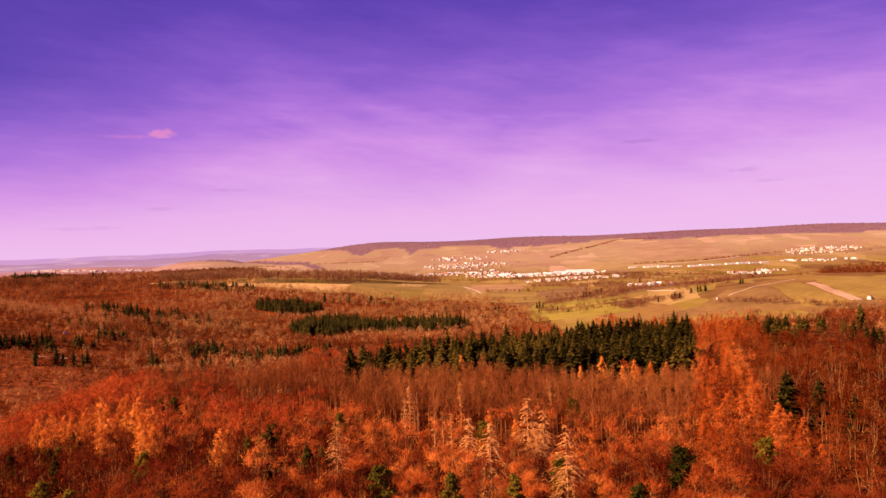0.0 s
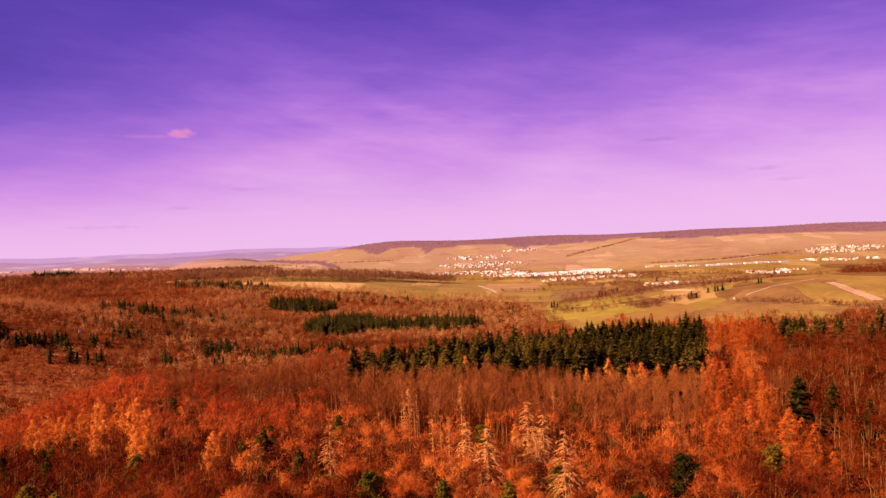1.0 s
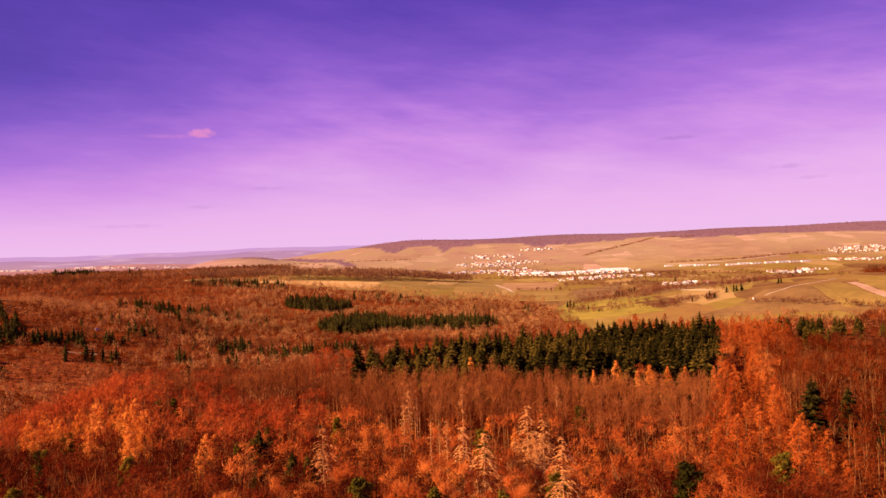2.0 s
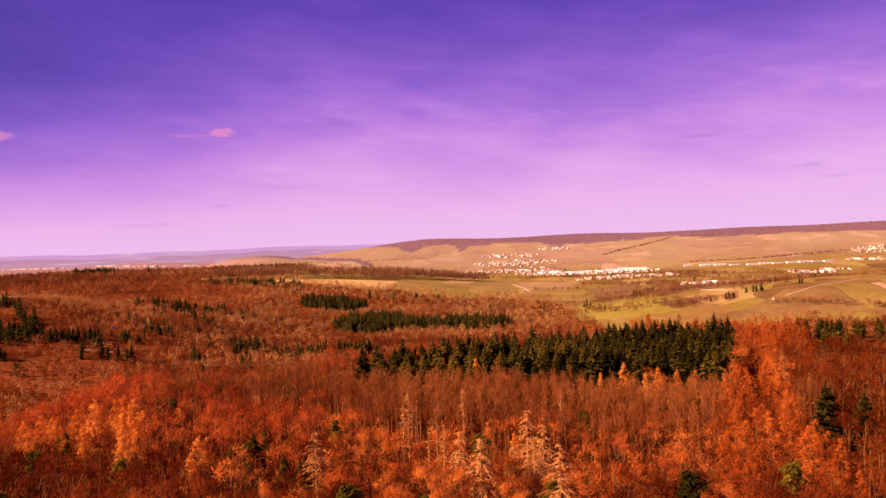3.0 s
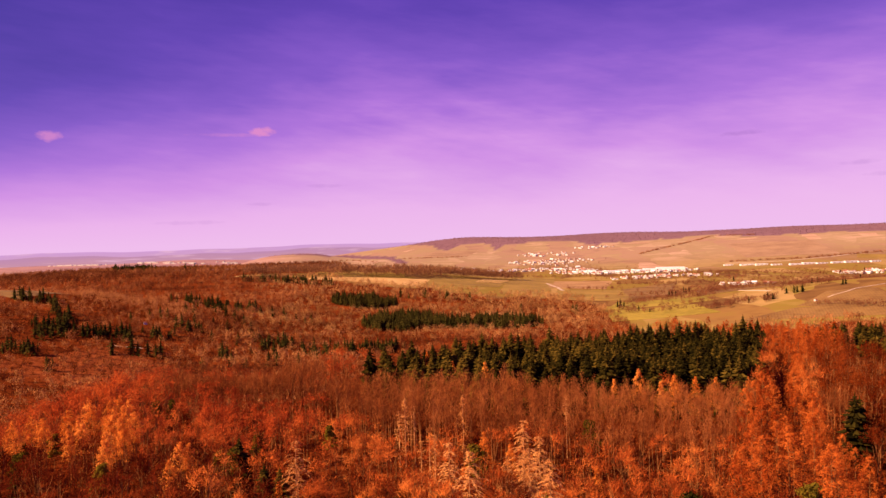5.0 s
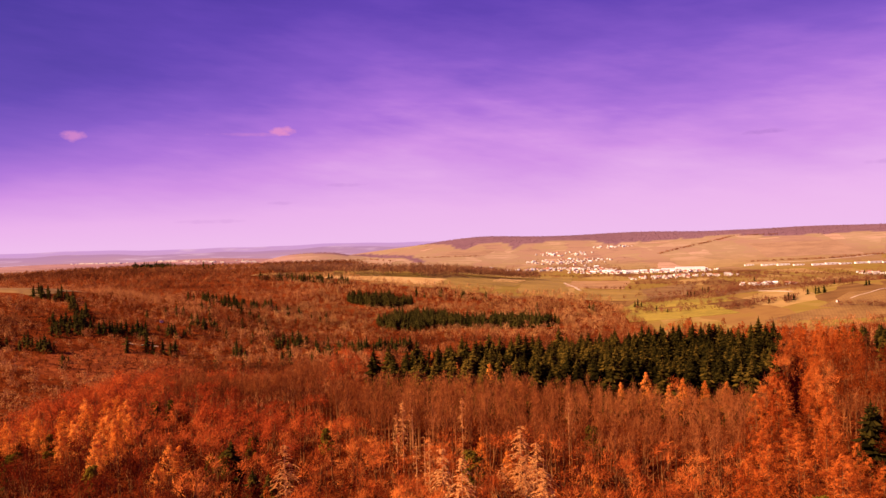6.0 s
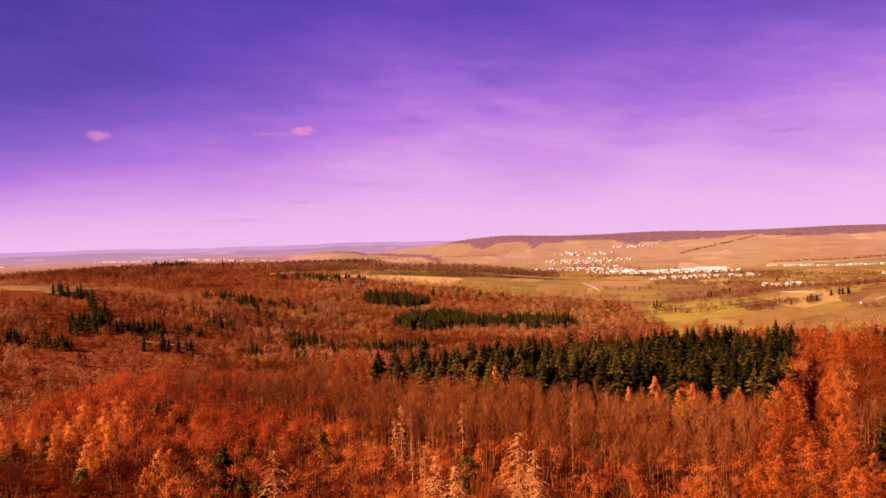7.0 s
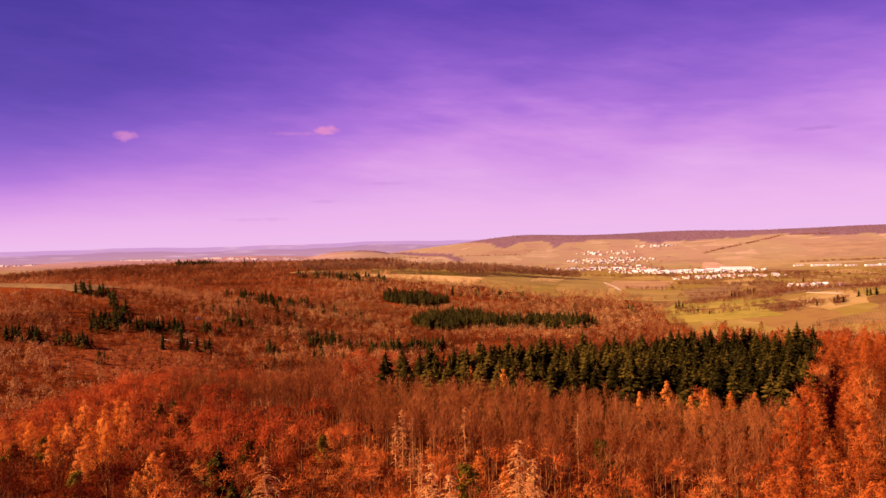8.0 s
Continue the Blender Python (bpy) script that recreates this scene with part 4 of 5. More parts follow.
fs, ft = grove * sized(len(fx), 0.5, 1.2), rng.uniform(0, 6.28, len(fx))
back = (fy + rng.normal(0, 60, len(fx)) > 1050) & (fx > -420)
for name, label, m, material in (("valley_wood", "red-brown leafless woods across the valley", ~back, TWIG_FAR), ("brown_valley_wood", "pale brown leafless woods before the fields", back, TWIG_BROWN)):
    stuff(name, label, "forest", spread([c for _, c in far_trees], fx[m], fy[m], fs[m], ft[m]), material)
pick = rng.uniform(size=len(fx)) < 0.3
stuff("valley_wood_stems", "pale stems of the leafless valley woods", "forest",
      spread([w for w, _ in far_trees], fx[pick], fy[pick], sized(pick.sum(), 0.9, 1.15), rng.uniform(0, 6.28, pick.sum())), BARK)
brush = [round_tree(rng.uniform(5, 7), rng.uniform(2.6, 3.6), 9, 3, 0.9, 0, 3, 0.45, 0.45) for _ in range(4)]
ux, uy = scatter(-800, -120, 440, 1150, 9.5, lambda x, y: in_sight(x, y, 20) & (y > crest(x) + 90) & (x > -720) & ~(np.hypot((x + 815) / 130, (y - 1060) / 150) < 1) & (rng.uniform(size=x.shape) < 0.9))
stuff("brushwood", "red-brown brushwood on the valley floor", "shrubs",
      spread([c for _, c in brush], ux, uy, sized(len(ux), 0.5, 1.3), rng.uniform(0, 6.28, len(ux))), BRUSH)
gx, gy = scatter(-2000, 1650, 1400, 2450, 18.0, lambda x, y: in_sight(x, y, 20) & woodland(x, y) & ~in_clump(x, y))
on_belt = in_belt(gx, gy, 62)
gx, gy = gx[~on_belt], gy[~on_belt]
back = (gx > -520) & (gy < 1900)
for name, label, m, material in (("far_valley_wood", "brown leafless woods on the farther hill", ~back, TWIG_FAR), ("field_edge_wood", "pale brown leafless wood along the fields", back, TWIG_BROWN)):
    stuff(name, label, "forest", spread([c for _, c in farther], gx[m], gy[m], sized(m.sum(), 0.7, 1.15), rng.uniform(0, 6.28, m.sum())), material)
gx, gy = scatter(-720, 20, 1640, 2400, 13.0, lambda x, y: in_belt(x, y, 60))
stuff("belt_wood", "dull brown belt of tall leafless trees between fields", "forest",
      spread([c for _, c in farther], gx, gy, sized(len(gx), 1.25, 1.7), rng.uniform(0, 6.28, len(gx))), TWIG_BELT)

# dark conifers in the valley woods
small_spruce = [spruce_tree(rng.uniform(15, 18), rng.uniform(4.2, 5.4), 7, 5, 0.8, 0.05) for _ in range(4)]
cx, cy = [], []
for mx, my, ax, ay, n in CLUMPS:
    n = n if n > 70 else int(n * 0.62)
    a, r = rng.uniform(0, 6.283, n), np.sqrt(rng.uniform(0, 1, n))
    cx.append(mx + ax * r * np.cos(a))
    cy.append(my + ay * r * np.sin(a))
cx, cy = np.concatenate(cx), np.concatenate(cy)
stuff("valley_spruces", "dark green spruce clumps in the leafless woods", "forest",
      spread([c for _, c in small_spruce], cx, cy, sized(len(cx), 0.55, 1.25) * np.where(cy > 1900, 1.4, 1.0), rng.uniform(0, 6.28, len(cx))), SPRUCE_FAR)

# woods on the ridge
ridge_trees = [round_tree(9, 12.0, 9, 3, 2.9, 0, 3, 0.40, 0.4) for _ in range(4)]
rx, ry = scatter(-1500, 3000, 3000, 4930, 30, lambda x, y: in_sight(x, y, 100) & woodland(x, y) & (np.hypot(x, y) < 4900) & (y > 3100))
stuff("ridge_wood", "leafless woods along the ridge, tinted with mauve haze", "forest",
      spread([c for _, c in ridge_trees], rx, ry, sized(len(rx), 0.2, 0.42), rng.uniform(0, 6.28, len(rx))), TWIG_RIDGE_HAZED)

# ---------------------------------------------------------------- fields, tracks, hedges


ANGLES, RADII = land_grid()


def sheet_z(x, y):
    """The height of the land sheet itself, between the corners of its cells."""
    r, a = math.hypot(x, y), math.atan2(x, y)
    i = min(max(int(np.searchsorted(RADII, r)) - 1, 0), len(RADII) - 2)
    j = min(max(int(np.searchsorted(ANGLES, a)) - 1, 0), len(ANGLES) - 2)
    u, v = (r - RADII[i]) / (RADII[i + 1] - RADII[i]), (a - ANGLES[j]) / (ANGLES[j + 1] - ANGLES[j])
    rr = np.array([RADII[i], RADII[i], RADII[i + 1], RADII[i + 1]])
    aa = np.array([ANGLES[j], ANGLES[j + 1], ANGLES[j], ANGLES[j + 1]])
    z = ground_z(rr * np.sin(aa), rr * np.cos(aa))
    return float((z[0] * (1 - v) + z[1] * v) * (1 - u) + (z[2] * (1 - v) + z[3] * v) * u)


def draped(name, label, category, a, b, c, d, material, steps=20, lift=0.35):
    """A sheet over the four-cornered plan a b c d, laid just above the land, with slightly uneven edges."""
    bm = bmesh.new()
    rows = []
    for i in range(steps + 1):
        row = []
        for j in range(steps + 1):
            u, v = i / steps, j / steps
            x = (a[0] * (1 - u) + b[0] * u) * (1 - v) + (d[0] * (1 - u) + c[0] * u) * v
            y = (a[1] * (1 - u) + b[1] * u) * (1 - v) + (d[1] * (1 - u) + c[1] * u) * v
            x += 2.0 * math.sin(y * 0.05 + i)
            row.append(bm.verts.new((x, y, sheet_z(x, y) + lift)))
        rows.append(row)
    for i in range(steps):
        for j in range(steps):
            bm.faces.new((rows[i][j], rows[i + 1][j], rows[i + 1][j + 1], rows[i][j + 1]))
    rim = [rows[i][0] for i in range(steps)] + [rows[steps][j] for j in range(steps)] + [rows[i][steps] for i in range(steps, 0, -1)] + [rows[0][j] for j in range(steps, 0, -1)]
    low = [bm.verts.new(v.co - Vector((0, 0, 2))) for v in rim]
    for k in range(len(rim)):
        m = (k + 1) % len(rim)
        bm.faces.new((rim[k], low[k], low[m], rim[m]))
    me = bpy.data.meshes.new(name)
    bm.to_mesh(me)
    bm.free()
    me.materials.append(material)
    return tagged(new(name, me), label, category, kind="structure")


STRAW = crop_material("straw_stubble", (0.46, 0.25, 0.075), (0.60, 0.36, 0.13), 20, 5)
GREEN = crop_material("winter_green", (0.21, 0.122, 0.025), (0.32, 0.190, 0.040), 70, 6)
LIME = crop_material("meadow_green", (0.20, 0.142, 0.018), (0.33, 0.225, 0.032), 40, 8)
TAN = crop_material("ploughed_tan", (0.30, 0.155, 0.058), (0.41, 0.225, 0.092), 110, 5)
OCHRE = crop_material("ochre_vines", (0.165, 0.080, 0.023), (0.27, 0.142, 0.041), 15, 4)
PINK = crop_material("dry_soil", (0.36, 0.20, 0.115), (0.50, 0.30, 0.19), 60, 6)
VINE = crop_material("winter_vines", (0.27, 0.150, 0.082), (0.36, 0.210, 0.115), 15, 4)
BRASH = plain_material("felled_brash", (0.13, 0.025, 0.008), (0.33, 0.082, 0.022), 0.16, 1.0, 0.0)
GRAVEL = plain_material("pale_gravel", (0.42, 0.29, 0.19), (0.58, 0.42, 0.29), 0.2)

FIELDS = [
    ("straw_field", "pale straw-coloured stubble field", ((-505, 1640), (-240, 1660), (-235, 1840), (-500, 1705)), STRAW),
    ("green_field", "yellow-green winter field", ((-245, 1700), (-60, 1800), (-50, 2120), (-240, 1960)), GREEN),
    ("straw_field", "bright straw field beside the wood belt", ((-130, 1900), (-62, 1960), (-50, 2240), (-120, 2130)), STRAW),
    ("green_field", "broad green field below the village", ((-55, 1640), (60, 1700), (95, 2500), (-45, 2420)), GREEN),
    ("ploughed_field", "tan ploughed field beside a pale track", ((60, 1900), (200, 1860), (260, 2250), (75, 2300)), TAN),
    ("green_field", "dark green field in the valley", ((70, 1560), (215, 1470), (235, 1800), (80, 1840)), GREEN),
    ("ochre_field", "ochre field in the valley", ((205, 1500), (300, 1560), (420, 2100), (240, 1850)), OCHRE),
    ("meadow", "bright yellow-green meadow below the wood", ((140, 1150), (300, 1150), (290, 1270), (150, 1290)), LIME),
    ("meadow", "green meadow between bare hedges", ((150, 1310), (330, 1300), (330, 1400), (180, 1440)), LIME),
    ("ochre_field", "ochre grassland between hedges", ((330, 1420), (520, 1500), (560, 1760), (380, 1700)), OCHRE),
    ("ochre_field", "sloping ochre vineyard on the low hill", ((400, 1120), (500, 1012), (540, 1195), (480, 1220)), OCHRE),
    ("green_field", "yellow-green strip of young crop on the low hill", ((503, 1012), (519, 1009), (553, 1184), (542, 1188)), GREEN),
    ("green_field", "green vineyard on the low hill", ((521, 1009), (568, 1004), (588, 1190), (556, 1190)), GREEN),
    ("pale_field", "bare pinkish soil strip on the low hill", ((572, 1016), (588, 1014), (604, 1178), (592, 1180)), PINK),
    ("green_field", "dark green crop on the hill top", ((594, 1010), (690, 1000), (740, 1180), (608, 1182)), GREEN),
    ("rough_grass", "rough ochre grass below the hill vineyard", ((300, 1060), (700, 925), (690, 1000), (395, 1110)), OCHRE),
    ("hill_field", "golden stubble field on the far hill", ((-930, 1000), (-715, 985), (-720, 1180), (-930, 1200)), OCHRE),
    ("pale_field", "pale vine terrace on the slope", ((1300, 3560), (1352, 3560), (1420, 3840), (1350, 3840)), PINK),
    ("pale_field", "pale vine terrace high on the slope", ((500, 3950), (640, 3950), (640, 4000), (500, 4000)), PINK),
    ("green_field", "green slope behind the belt of trees", ((-800, 2750), (-480, 2900), (-470, 3200), (-860, 3050)), GREEN),
    ("ochre_field", "tan vine slope above the village", ((-520, 3500), (-300, 3600), (-260, 3850), (-520, 3800)), VINE),
    ("vineyard", "dull tan vineyard spur", ((900, 3150), (1250, 3100), (1300, 3550), (950, 3650)), VINE),
    ("pale_field", "pale vine terrace below the ridge wood", ((1535, 3560), (1600, 3560), (1640, 3690), (1560, 3690)), PINK),
    ("pale_field", "narrow pale terrace at the ridge wood", ((1040, 3790), (1130, 3790), (1140, 3830), (1040, 3830)), PINK),
    ("pale_field", "pale cutting beside the belt wood", ((-700, 3930), (-670, 3930), (-640, 4080), (-665, 4080)), PINK),
    ("pale_field", "pale heap of soil behind the works", ((440, 2990), (545, 3000), (520, 3170), (470, 3190)), PINK),
    ("clearing", "felled ground strewn with red-brown brash", ((-535, 690), (-375, 655), (-365, 790), (-490, 835)), BRASH),
    ("green_field", "green field by the far village", ((1250, 2950), (1480, 2820), (1540, 2960), (1300, 3080)), GREEN),
]
for name, label, (a, b, c, d), material in FIELDS:
    draped(name, label, "field", a, b, c, d, material)


def track(label, points, width):
    for (ax, ay), (bx_, by_) in zip(points, points[1:]):
        dx, dy = bx_ - ax, by_ - ay
        n = math.hypot(dx, dy)
        sx_, sy_ = -dy / n * width / 2, dx / n * width / 2
        draped("track", label, "track", (ax - sx_, ay - sy_), (bx_ - sx_, by_ - sy_), (bx_ + sx_, by_ + sy_), (ax + sx_, ay + sy_), GRAVEL, 8, 0.6)


track("pale gravel field track", [(92, 1790), (84, 1900), (66, 2050), (60, 2150)], 7)
track("pale gravel forest track", [(-486, 846), (-452, 855)], 2.2)
track("pale gravel lane on the low hill", [(455, 1160), (520, 1210), (600, 1235)], 2.5)
track("pale gravel lane in the valley", [(410, 1450), (430, 1330)], 7)
track("pale gravel road through the vine slopes", [(780, 3020), (1000, 2955), (1180, 3010), (1330, 3110)], 8)


shrubs = [round_tree(rng.uniform(8, 11), rng.uniform(3.6, 5.0), 10, 3, 1.0, 0, 3, 0.5, 0.42, 2.8, 1.0) for _ in range(4)]
HEDGES = [(170, 1300, 330, 1290), (180, 1380, 350, 1385), (230, 1450, 330, 1475), (160, 1240, 290, 1225), (200, 1420, 340, 1430), (330, 1420, 400, 1560), (300, 1560, 450, 1600),
          (400, 1700, 640, 1640), (350, 1560, 430, 1480), (520, 1480, 640, 1560), (640, 1640, 900, 1700), (430, 1340, 520, 1330), (380, 1190, 410, 1250), (560, 1800, 900, 1950),
          (90, 1840, 240, 1860), (-60, 2500, 260, 2480), (300, 2250, 620, 2160), (700, 2100, 1100, 2150), (600, 2400, 1000, 2300), (420, 1128, 520, 1012), (520, 1012, 575, 960), (575, 960, 700, 920), (700, 1600, 1000, 1560), (460, 1900, 800, 1840), (250, 2060, 560, 1980), (300, 2400, 700, 2520)]
hx, hy = [], []
for ax, ay, bx_, by_ in HEDGES:
    n = int(math.hypot(bx_ - ax, by_ - ay) / 2.8)
    u = rng.uniform(0, 1, n)
    off = rng.normal(0, 4.0, n)
    hx.append(ax + (bx_ - ax) * u + off)
    hy.append(ay + (by_ - ay) * u + rng.normal(0, 5.0, n))
for mx, my, ax, ay, n in [(360, 1235, 26, 26, 42), (330, 1210, 26, 18, 30), (450, 1600, 60, 40, 46), (640, 1750, 90, 60, 60), (330, 1640, 50, 30, 24), (820, 2000, 160, 90, 90),
                          (420, 2000, 80, 60, 26), (1000, 1900, 120, 80, 50), (520, 1380, 50, 30, 24), (700, 1520, 90, 40, 40), (460, 2450, 200, 60, 70), (150, 3060, 240, 140, 90), (360, 2720, 220, 60, 60), (1650, 3060, 180, 80, 50), (560, 2250, 180, 110, 110), (900, 2450, 260, 120, 150), (330, 2740, 220, 90, 90), (620, 2050, 160, 90, 90), (420, 1820, 90, 60, 50), (760, 1820, 160, 90, 70), (250, 1560, 60, 30, 26), (610, 1650, 60, 50, 40), (60, 2900, 200, 70, 70), (100, 3350, 180, 120, 90), (-300, 3080, 120, 40, 40), (1620, 3080, 200, 60, 60), (420, 2340, 180, 60, 60), (302, 1194, 20, 12, 26)]:
    hx.append(mx + ax * rng.normal(size=n) * 0.6)
    hy.append(my + ay * rng.normal(size=n) * 0.6)
vx, vy = scatter(140, 1350, 1250, 2600, 58.0, lambda x, y: (x < 0.62 * y - 60) & (x > 0.1 * y - 20) & (rng.uniform(size=x.shape) < 0.55))
hx.append(vx)
hy.append(vy)
hx, hy = np.concatenate(hx), np.concatenate(hy)
stuff("hedgerow_shrubs", "brown leafless hedges and bushes between the fields", "hedge",
      spread([c for _, c in shrubs], hx, hy, sized(len(hx), 0.4, 1.1), rng.uniform(0, 6.28, len(hx))), SHRUB)
TREE_LINES = [(517, 3446, 970, 4032, 150), (797, 3074, 1080, 3000, 60), (1080, 3000, 1491, 3151, 90), (970, 4032, 1181, 3964, 50), (-620, 3500, -300, 3560, 40), (-1050, 3350, -700, 3300, 40)]
hx, hy = [], []
for ax, ay, bx_, by_, n in TREE_LINES:
    u = rng.uniform(0, 1, n)
    hx.append(ax + (bx_ - ax) * u + rng.normal(0, 6, n))
    hy.append(ay + (by_ - ay) * u + rng.normal(0, 6, n))
hx, hy = np.concatenate(hx), np.concatenate(hy)
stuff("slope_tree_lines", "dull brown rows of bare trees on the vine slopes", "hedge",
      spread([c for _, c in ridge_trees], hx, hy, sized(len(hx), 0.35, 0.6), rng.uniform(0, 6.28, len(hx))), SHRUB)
valley_conifers = [(197, 1262, 0.55), (172, 1348, 0.8), (177, 1350, 0.9), (183, 1345, 0.7), (286, 1480, 0.75), (292, 1484, 0.8), (298, 1478, 0.7), (430, 1255, 0.7), (440, 1250, 0.8), (447, 1256, 0.75),
                   (452, 1248, 0.85), (520, 1395, 0.6), (531, 1399, 0.6), (210, 1230, 0.45), (338, 1605, 0.8), (343, 1608, 0.7), (349, 1603, 0.75), (383, 1213, 0.7), (389, 1216, 0.8), (395, 1210, 0.7), (358, 1208, 0.6), (525, 1276, 0.7), (531, 1280, 0.6), (455, 1252, 0.5), (700, 1760, 0.8), (560, 2060, 0.9), (900, 2100, 0.8), (960, 2380, 0.9), (1060, 2450, 0.9)]
tree_things("valley_conifer", "single dark conifer on the meadows", "conifers on the meadows", small_spruce, (BARK, SPRUCE_FAR), valley_conifers)

# ---------------------------------------------------------------- houses and works
WALL = plain_material("limewash", (0.48, 0.40, 0.34), (0.74, 0.67, 0.60), 0.03)
WHITE = plain_material("white_sheet", (0.78, 0.76, 0.72), (0.86, 0.84, 0.80), 0.3, 0.6)
TILES = plain_material("clay_tiles", (0.28, 0.10, 0.06), (0.42, 0.17, 0.10), 0.5)
SLATE = plain_material("grey_roof", (0.30, 0.24, 0.22), (0.45, 0.37, 0.34), 0.5)
GLASS = plain_material("dark_window", (0.04, 0.04, 0.05), (0.07, 0.07, 0.08), 2.0, 0.15, 0.5)


def part(name, bm, material, parent=None, label=""):
    bmesh.ops.recalc_face_normals(bm, faces=bm.faces)
    me = bpy.data.meshes.new(name)
    bm.to_mesh(me)
    bm.free()
    me.materials.append(material)
    ob = new(name, me)
    ob.parent = parent
    return tagged(ob, label)


def box(bm, x0, x1, y0, y1, z0, z1):
    v = [bm.verts.new(p) for p in ((x0, y0, z0), (x1, y0, z0), (x1, y1, z0), (x0, y1, z0), (x0, y0, z1), (x1, y0, z1), (x1, y1, z1), (x0, y1, z1))]
    for f in ((0, 3, 2, 1), (4, 5, 6, 7), (0, 1, 5, 4), (1, 2, 6, 5), (2, 3, 7, 6), (3, 0, 4, 7)):
        bm.faces.new([v[k] for k in f])


def build_house(label, wide, deep, eaves, ridge, roof_material, wall_material):
    """A gabled house: walls with gables, a thick overhanging roof, a chimney, windows and a door."""
    root = tagged(new("house"), label, "house", "village houses")
    bm = bmesh.new()
    w, d = wide / 2, deep / 2
    v = [bm.verts.new(p) for p in ((-w, -d, -3), (w, -d, -3), (w, d, -3), (-w, d, -3), (-w, -d, eaves), (w, -d, eaves), (w, d, eaves), (-w, d, eaves), (-w, 0, ridge), (w, 0, ridge))]
    for f in ((0, 1, 5, 4), (2, 3, 7, 6), (1, 2, 6, 9, 5), (3, 0, 4, 8, 7), (0, 3, 2, 1)):
        bm.faces.new([v[k] for k in f])
    part("wall", bm, wall_material, root)
    bm = bmesh.new()
    o, th = 0.5, 0.3
    drop = (ridge - eaves) / d * o
    prof = [(-d - o, eaves - drop), (0, ridge), (d + o, eaves - drop), (d + o, eaves - drop + th), (0, ridge + th), (-d - o, eaves - drop + th)]
    ends = [[bm.verts.new((x, y, z)) for y, z in prof] for x in (-w - o, w + o)]
    for k in range(6):
        m = (k + 1) % 6
        bm.faces.new((ends[0][k], ends[0][m], ends[1][m], ends[1][k]))
    for e_ in ends:
        bm.faces.new((e_[0], e_[1], e_[4], e_[5]))
        bm.faces.new((e_[1], e_[2], e_[3], e_[4]))
    roof = part("roof", bm, roof_material, root)
    bm = bmesh.new()
    box(bm, w * 0.4, w * 0.4 + 0.7, -0.35, 0.35, ridge - 0.6, ridge + 1.1)
    part("chimney", bm, TILES, roof)
    for k, x in enumerate((-w * 0.55, w * 0.1, w * 0.6)):
        bm = bmesh.new()
        box(bm, x - 0.6, x + 0.6, -d - 0.04, -d + 0.05, eaves * 0.42, eaves * 0.75)
        part("window", bm, GLASS, root)
    return root


def build_hall(label, wide, deep, high, bays):
    """A flat-roofed works hall: white sheet walls, a parapet roof, a row of loading doors."""
    root = tagged(new("works_hall"), label, "factory", "works halls")
    bm = bmesh.new()
    box(bm, -wide / 2, wide / 2, -deep / 2, deep / 2, -4, high)
    part("wall", bm, WHITE, root)
    bm = bmesh.new()
    box(bm, -wide / 2 - 0.3, wide / 2 + 0.3, -deep / 2 - 0.3, deep / 2 + 0.3, high + 0.004, high + 0.9)
    part("roof", bm, WHITE, root)
    for k in range(bays):
        bm = bmesh.new()
        x = (k + 0.5) / bays * wide - wide / 2
        box(bm, x - 2, x + 2, -deep / 2 - 0.06, -deep / 2 + 0.1, 0, 4.5)
        part("loading_door", bm, SLATE, root)
    return root


def put(ob, x, y, turn):
    ob.matrix_basis = pose(x, y, float(ground_z(x, y)), 0, 0, turn)
    return ob


houses = [put(build_house("white house with a red tiled roof", 11, 9, 6.0, 10.0, TILES, WALL), 120, 3120, 20),
          put(build_house("white house with a grey roof", 13, 10, 6.5, 10.0, SLATE, WALL), 160, 3060, 80),
          put(build_house("long white house with a pale roof", 17, 10, 6.0, 9.0, WHITE, WALL), 200, 2980, 10)]
VILLAGES = [(60, 2850, 190, 70, 36, 4), (260, 2660, 150, 60, 40, 6), (440, 2740, 110, 70, 36, 7), (560, 2850, 70, 40, 14, 8), (100, 3330, 170, 110, 26, 3), (90, 3640, 120, 60, 12, 5),
            (330, 3820, 90, 30, 8, 6), (-300, 3090, 90, 40, 14, 1), (420, 2330, 150, 60, 22, 1), (560, 1930, 70, 25, 8, 3), (1640, 3120, 150, 70, 30, 2), (1520, 2840, 120, 30, 10, 4),
            (1010, 2400, 70, 40, 12, 2), (1110, 2470, 60, 30, 6, 4), (1390, 2860, 50, 20, 6, 6), (-1090, 3160, 80, 28, 14, 1)]
k = 0
for mx, my, ax, ay, n, white in VILLAGES:
    for _ in range(n):
        a, r = rng.uniform(0, 6.283), math.sqrt(rng.uniform(0, 1))
        kind = 2 if rng.uniform() < white / 9 else int(rng.integers(0, 2))
        x, y = mx + ax * r * math.cos(a), my + ay * r * math.sin(a)
        home = copy_thing(houses[kind], pose(x, y, float(ground_z(x, y)), 0, 0, float(rng.choice([-35, -20, 50, 70]) + rng.normal(0, 8))))
        size = rng.uniform(0.55, 0.95)
        home.scale = (size, size, size)
put(build_hall("large white works hall beside the village", 104, 44, 13, 10), 535, 2835, -6)
put(build_hall("white works hall with loading doors", 52, 36, 10, 5), 452, 2790, -6)
put(build_hall("low white works hall among houses", 46, 30, 8, 5), 405, 2735, 8)
put(build_hall("small white works hall among houses", 34, 26, 8, 4), 345, 2700, -4)
put(build_hall("narrow white works hall behind houses", 44, 18, 9, 4), 300, 2640, 5)
put(build_hall("plain white storage hall by the village", 36, 20, 8, 3), 230, 2690, -8)
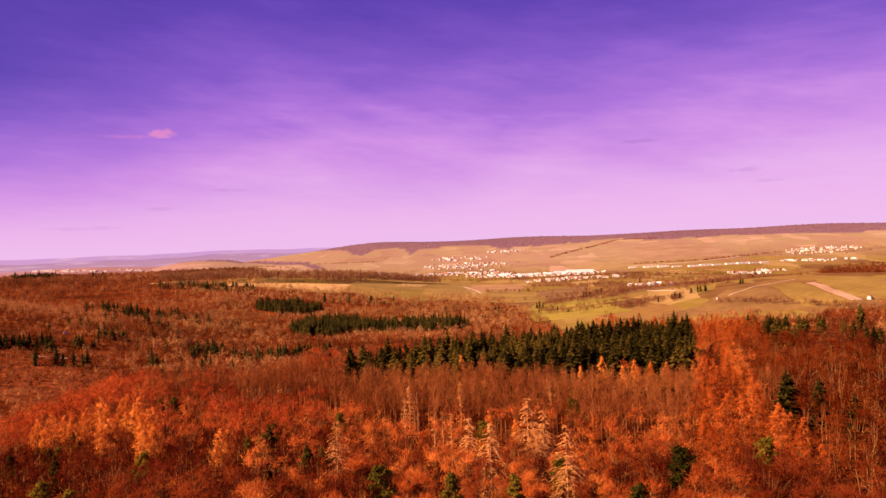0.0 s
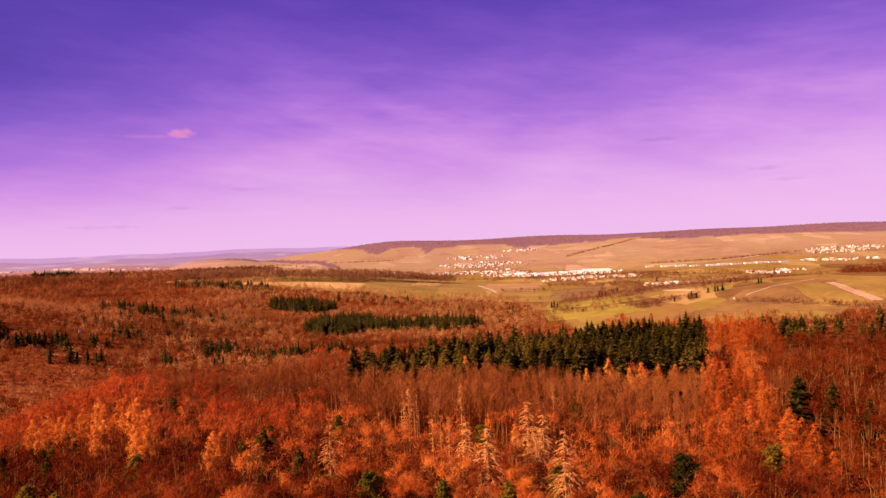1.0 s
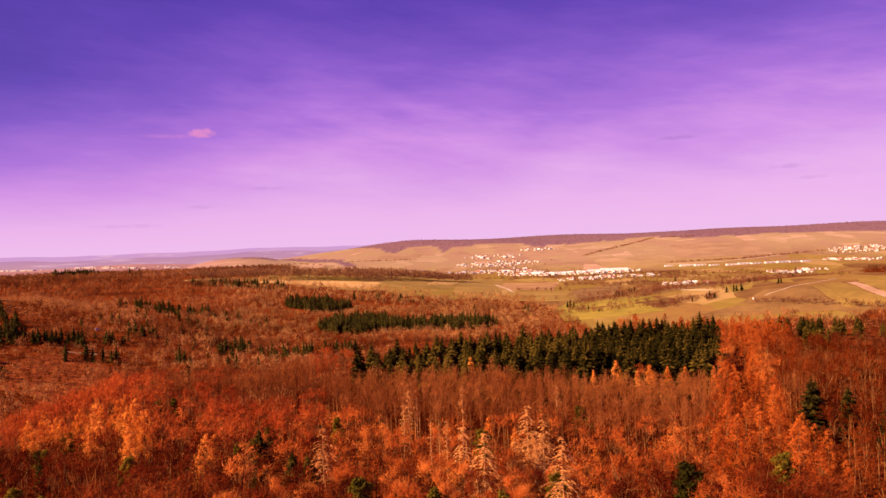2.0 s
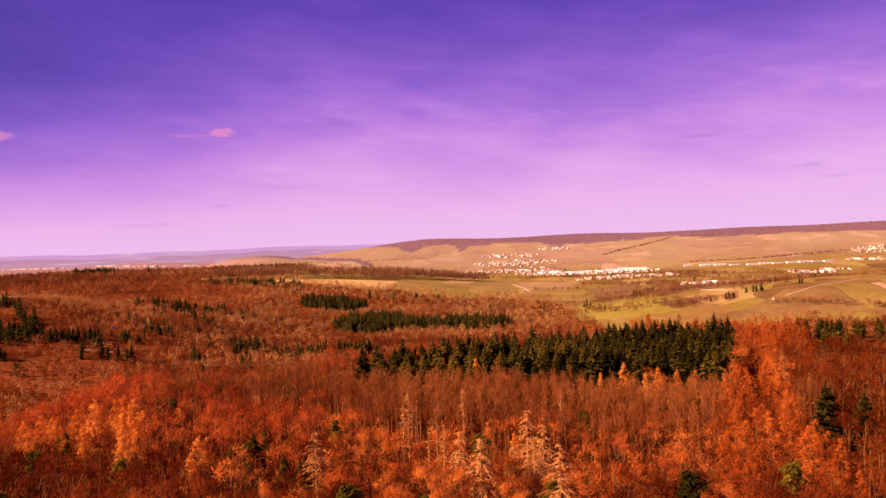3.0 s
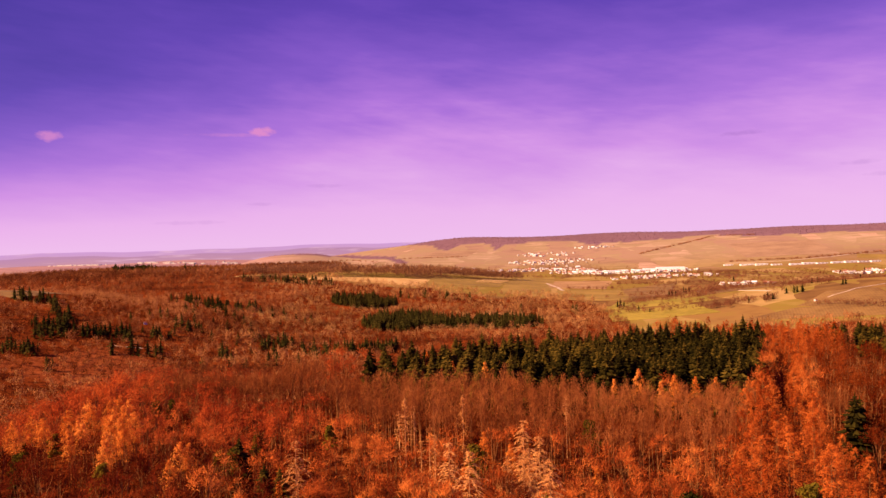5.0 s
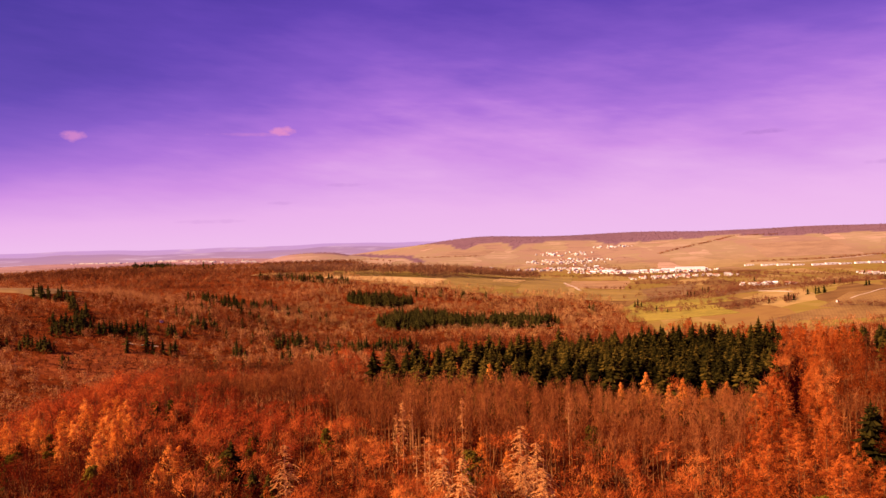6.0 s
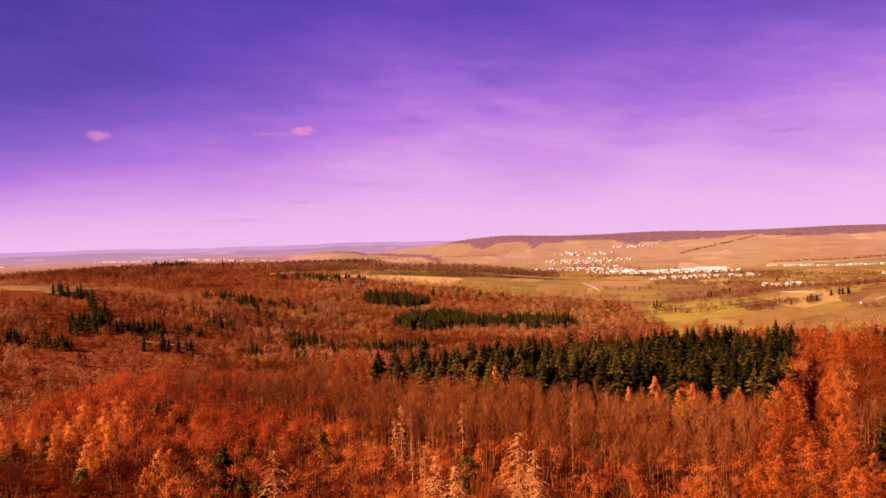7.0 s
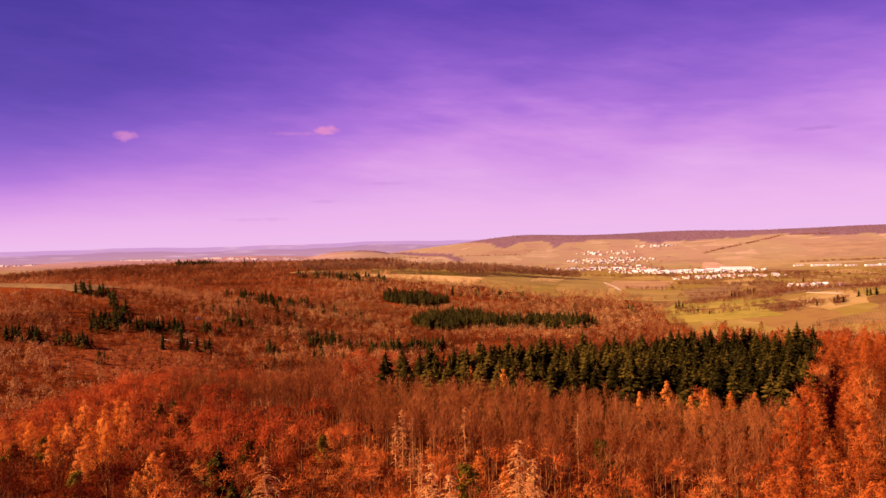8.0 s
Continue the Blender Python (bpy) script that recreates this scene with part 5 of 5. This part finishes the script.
for k in range(11):
    put(build_hall("low white shed in a row by the road", 34 + (k * 17 % 24), 12, 3.0 + (k % 3) * 0.9, 3), 775 + 47 * k + (k * 29 % 17), 2950 - 40 * min(k, 4) + (k * 13 % 11), 3 + k)
for x, y, s in ((-515, 973, 0.4), (433, 1142, 0.34), (598, 1012, 0.6), (660, 1010, 0.6), (1018, 2364, 1.0)):
    hut = copy_thing(houses[0], pose(x, y, float(ground_z(x, y)), 0, 0, 35))
    hut.scale = (s, s, s)
    tagged(hut, "small white hut with a red roof", "hut", "huts")

def tiny_house():
    """A plain gabled house as arrays: walls, and a roof with eaves."""
    w, d, e_, r_ = 5.0, 4.0, 4.6, 7.6
    walls = np.array([(-w, -d, -2), (w, -d, -2), (w, d, -2), (-w, d, -2), (-w, -d, e_), (w, -d, e_), (w, d, e_), (-w, d, e_), (-w, 0, r_), (w, 0, r_)])
    wt = np.array([(0, 1, 5), (0, 5, 4), (2, 3, 7), (2, 7, 6), (1, 2, 6), (1, 6, 9), (1, 9, 5), (3, 0, 4), (3, 4, 8), (3, 8, 7)])
    o = 0.5
    roof = np.array([(-w - o, -d - o, e_ - 0.3), (w + o, -d - o, e_ - 0.3), (w + o, 0, r_ + 0.15), (-w - o, 0, r_ + 0.15), (w + o, d + o, e_ - 0.3), (-w - o, d + o, e_ - 0.3)])
    rt = np.array([(0, 1, 2), (0, 2, 3), (3, 2, 4), (3, 4, 5)])
    return (walls, wt), (roof, rt)


walls_, roof_ = tiny_house()
for label, share, roof_material in (("brown-roofed", 0.7, TILES), ("pale-roofed", 0.3, WALL)):
    qx, qy = [], []
    for mx, my, ax, ay, n in [(v[0], v[1], v[2] * 1.2, v[3] * 1.2, v[4] * 2.2) for v in VILLAGES]:
        n = int(n * share)
        a_, r_ = rng.uniform(0, 6.283, n), np.sqrt(rng.uniform(0, 1, n))
        qx.append(mx + ax * r_ * np.cos(a_))
        qy.append(my + ay * r_ * np.sin(a_))
    qx, qy = np.concatenate(qx), np.concatenate(qy)
    turn_, size_ = rng.choice([-0.6, -0.35, 0.9, 1.2], len(qx)) + rng.normal(0, 0.15, len(qx)), sized(len(qx), 0.6, 1.0)
    stuff("village_walls", "pale walls of " + label + " village houses", "houses", spread([walls_], qx, qy, size_, turn_), WALL)
    stuff("village_roofs", label + " village houses across the valley", "houses", spread([roof_], qx, qy, size_, turn_), roof_material)


# the far town, past counting
bm = bmesh.new()
for mx, my, ax, ay, n in ((-2560, 3850, 170, 100, 44), (-2080, 3960, 230, 70, 26), (-1750, 4150, 200, 60, 14), (-3150, 3450, 200, 80, 18)):
    for _ in range(n):
        a, r = rng.uniform(0, 6.283), math.sqrt(rng.uniform(0, 1))
        x, y = mx + ax * r * math.cos(a), my + ay * r * math.sin(a)
        z, w, d_ = float(ground_z(x, y)), rng.uniform(8, 34), rng.uniform(8, 16)
        box(bm, x - w / 2, x + w / 2, y - d_ / 2, y + d_ / 2, z - 2, z + rng.uniform(3, 6.5))
far_town = part("far_town", bm, WALL)
tagged(far_town, "white buildings of a distant town", "town", kind="stuff")


# glows by itself: distance haze and pale streaks are put into its colour
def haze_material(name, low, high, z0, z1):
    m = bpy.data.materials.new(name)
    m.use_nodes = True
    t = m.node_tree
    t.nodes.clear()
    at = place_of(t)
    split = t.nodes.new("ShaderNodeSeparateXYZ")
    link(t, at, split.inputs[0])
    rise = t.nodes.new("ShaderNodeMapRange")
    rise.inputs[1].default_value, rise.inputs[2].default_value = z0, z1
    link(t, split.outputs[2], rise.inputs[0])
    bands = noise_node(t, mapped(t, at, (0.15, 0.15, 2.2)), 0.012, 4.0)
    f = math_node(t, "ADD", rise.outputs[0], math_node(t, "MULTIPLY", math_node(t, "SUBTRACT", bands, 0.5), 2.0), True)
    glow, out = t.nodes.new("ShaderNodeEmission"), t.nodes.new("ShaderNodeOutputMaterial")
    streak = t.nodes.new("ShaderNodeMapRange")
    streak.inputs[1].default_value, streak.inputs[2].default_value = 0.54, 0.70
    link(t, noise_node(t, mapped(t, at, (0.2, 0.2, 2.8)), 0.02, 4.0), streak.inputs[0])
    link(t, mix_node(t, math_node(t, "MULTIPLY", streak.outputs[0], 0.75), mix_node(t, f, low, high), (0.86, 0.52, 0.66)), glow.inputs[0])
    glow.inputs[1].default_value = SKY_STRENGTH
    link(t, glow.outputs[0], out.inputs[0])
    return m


def backdrop(name, label, radius, lo, hi, height, swing, material):
    """A far hazy skyline, a curved strip at the rim of the land."""
    bm = bmesh.new()
    last = None
    for a in fan(lo, hi, 160):
        x, y = radius * math.sin(a), radius * math.cos(a)
        top = height + swing * (math.sin(a * 17) + 0.6 * math.sin(a * 41 + 1) + 0.3 * math.sin(a * 97))
        pair = (bm.verts.new((x, y, -80)), bm.verts.new((x, y, top)))
        if last:
            bm.faces.new((last[0], pair[0], pair[1], last[1]))
        last = pair
    ob = part(name, bm, material)
    return tagged(ob, label, "backdrop", kind="structure")


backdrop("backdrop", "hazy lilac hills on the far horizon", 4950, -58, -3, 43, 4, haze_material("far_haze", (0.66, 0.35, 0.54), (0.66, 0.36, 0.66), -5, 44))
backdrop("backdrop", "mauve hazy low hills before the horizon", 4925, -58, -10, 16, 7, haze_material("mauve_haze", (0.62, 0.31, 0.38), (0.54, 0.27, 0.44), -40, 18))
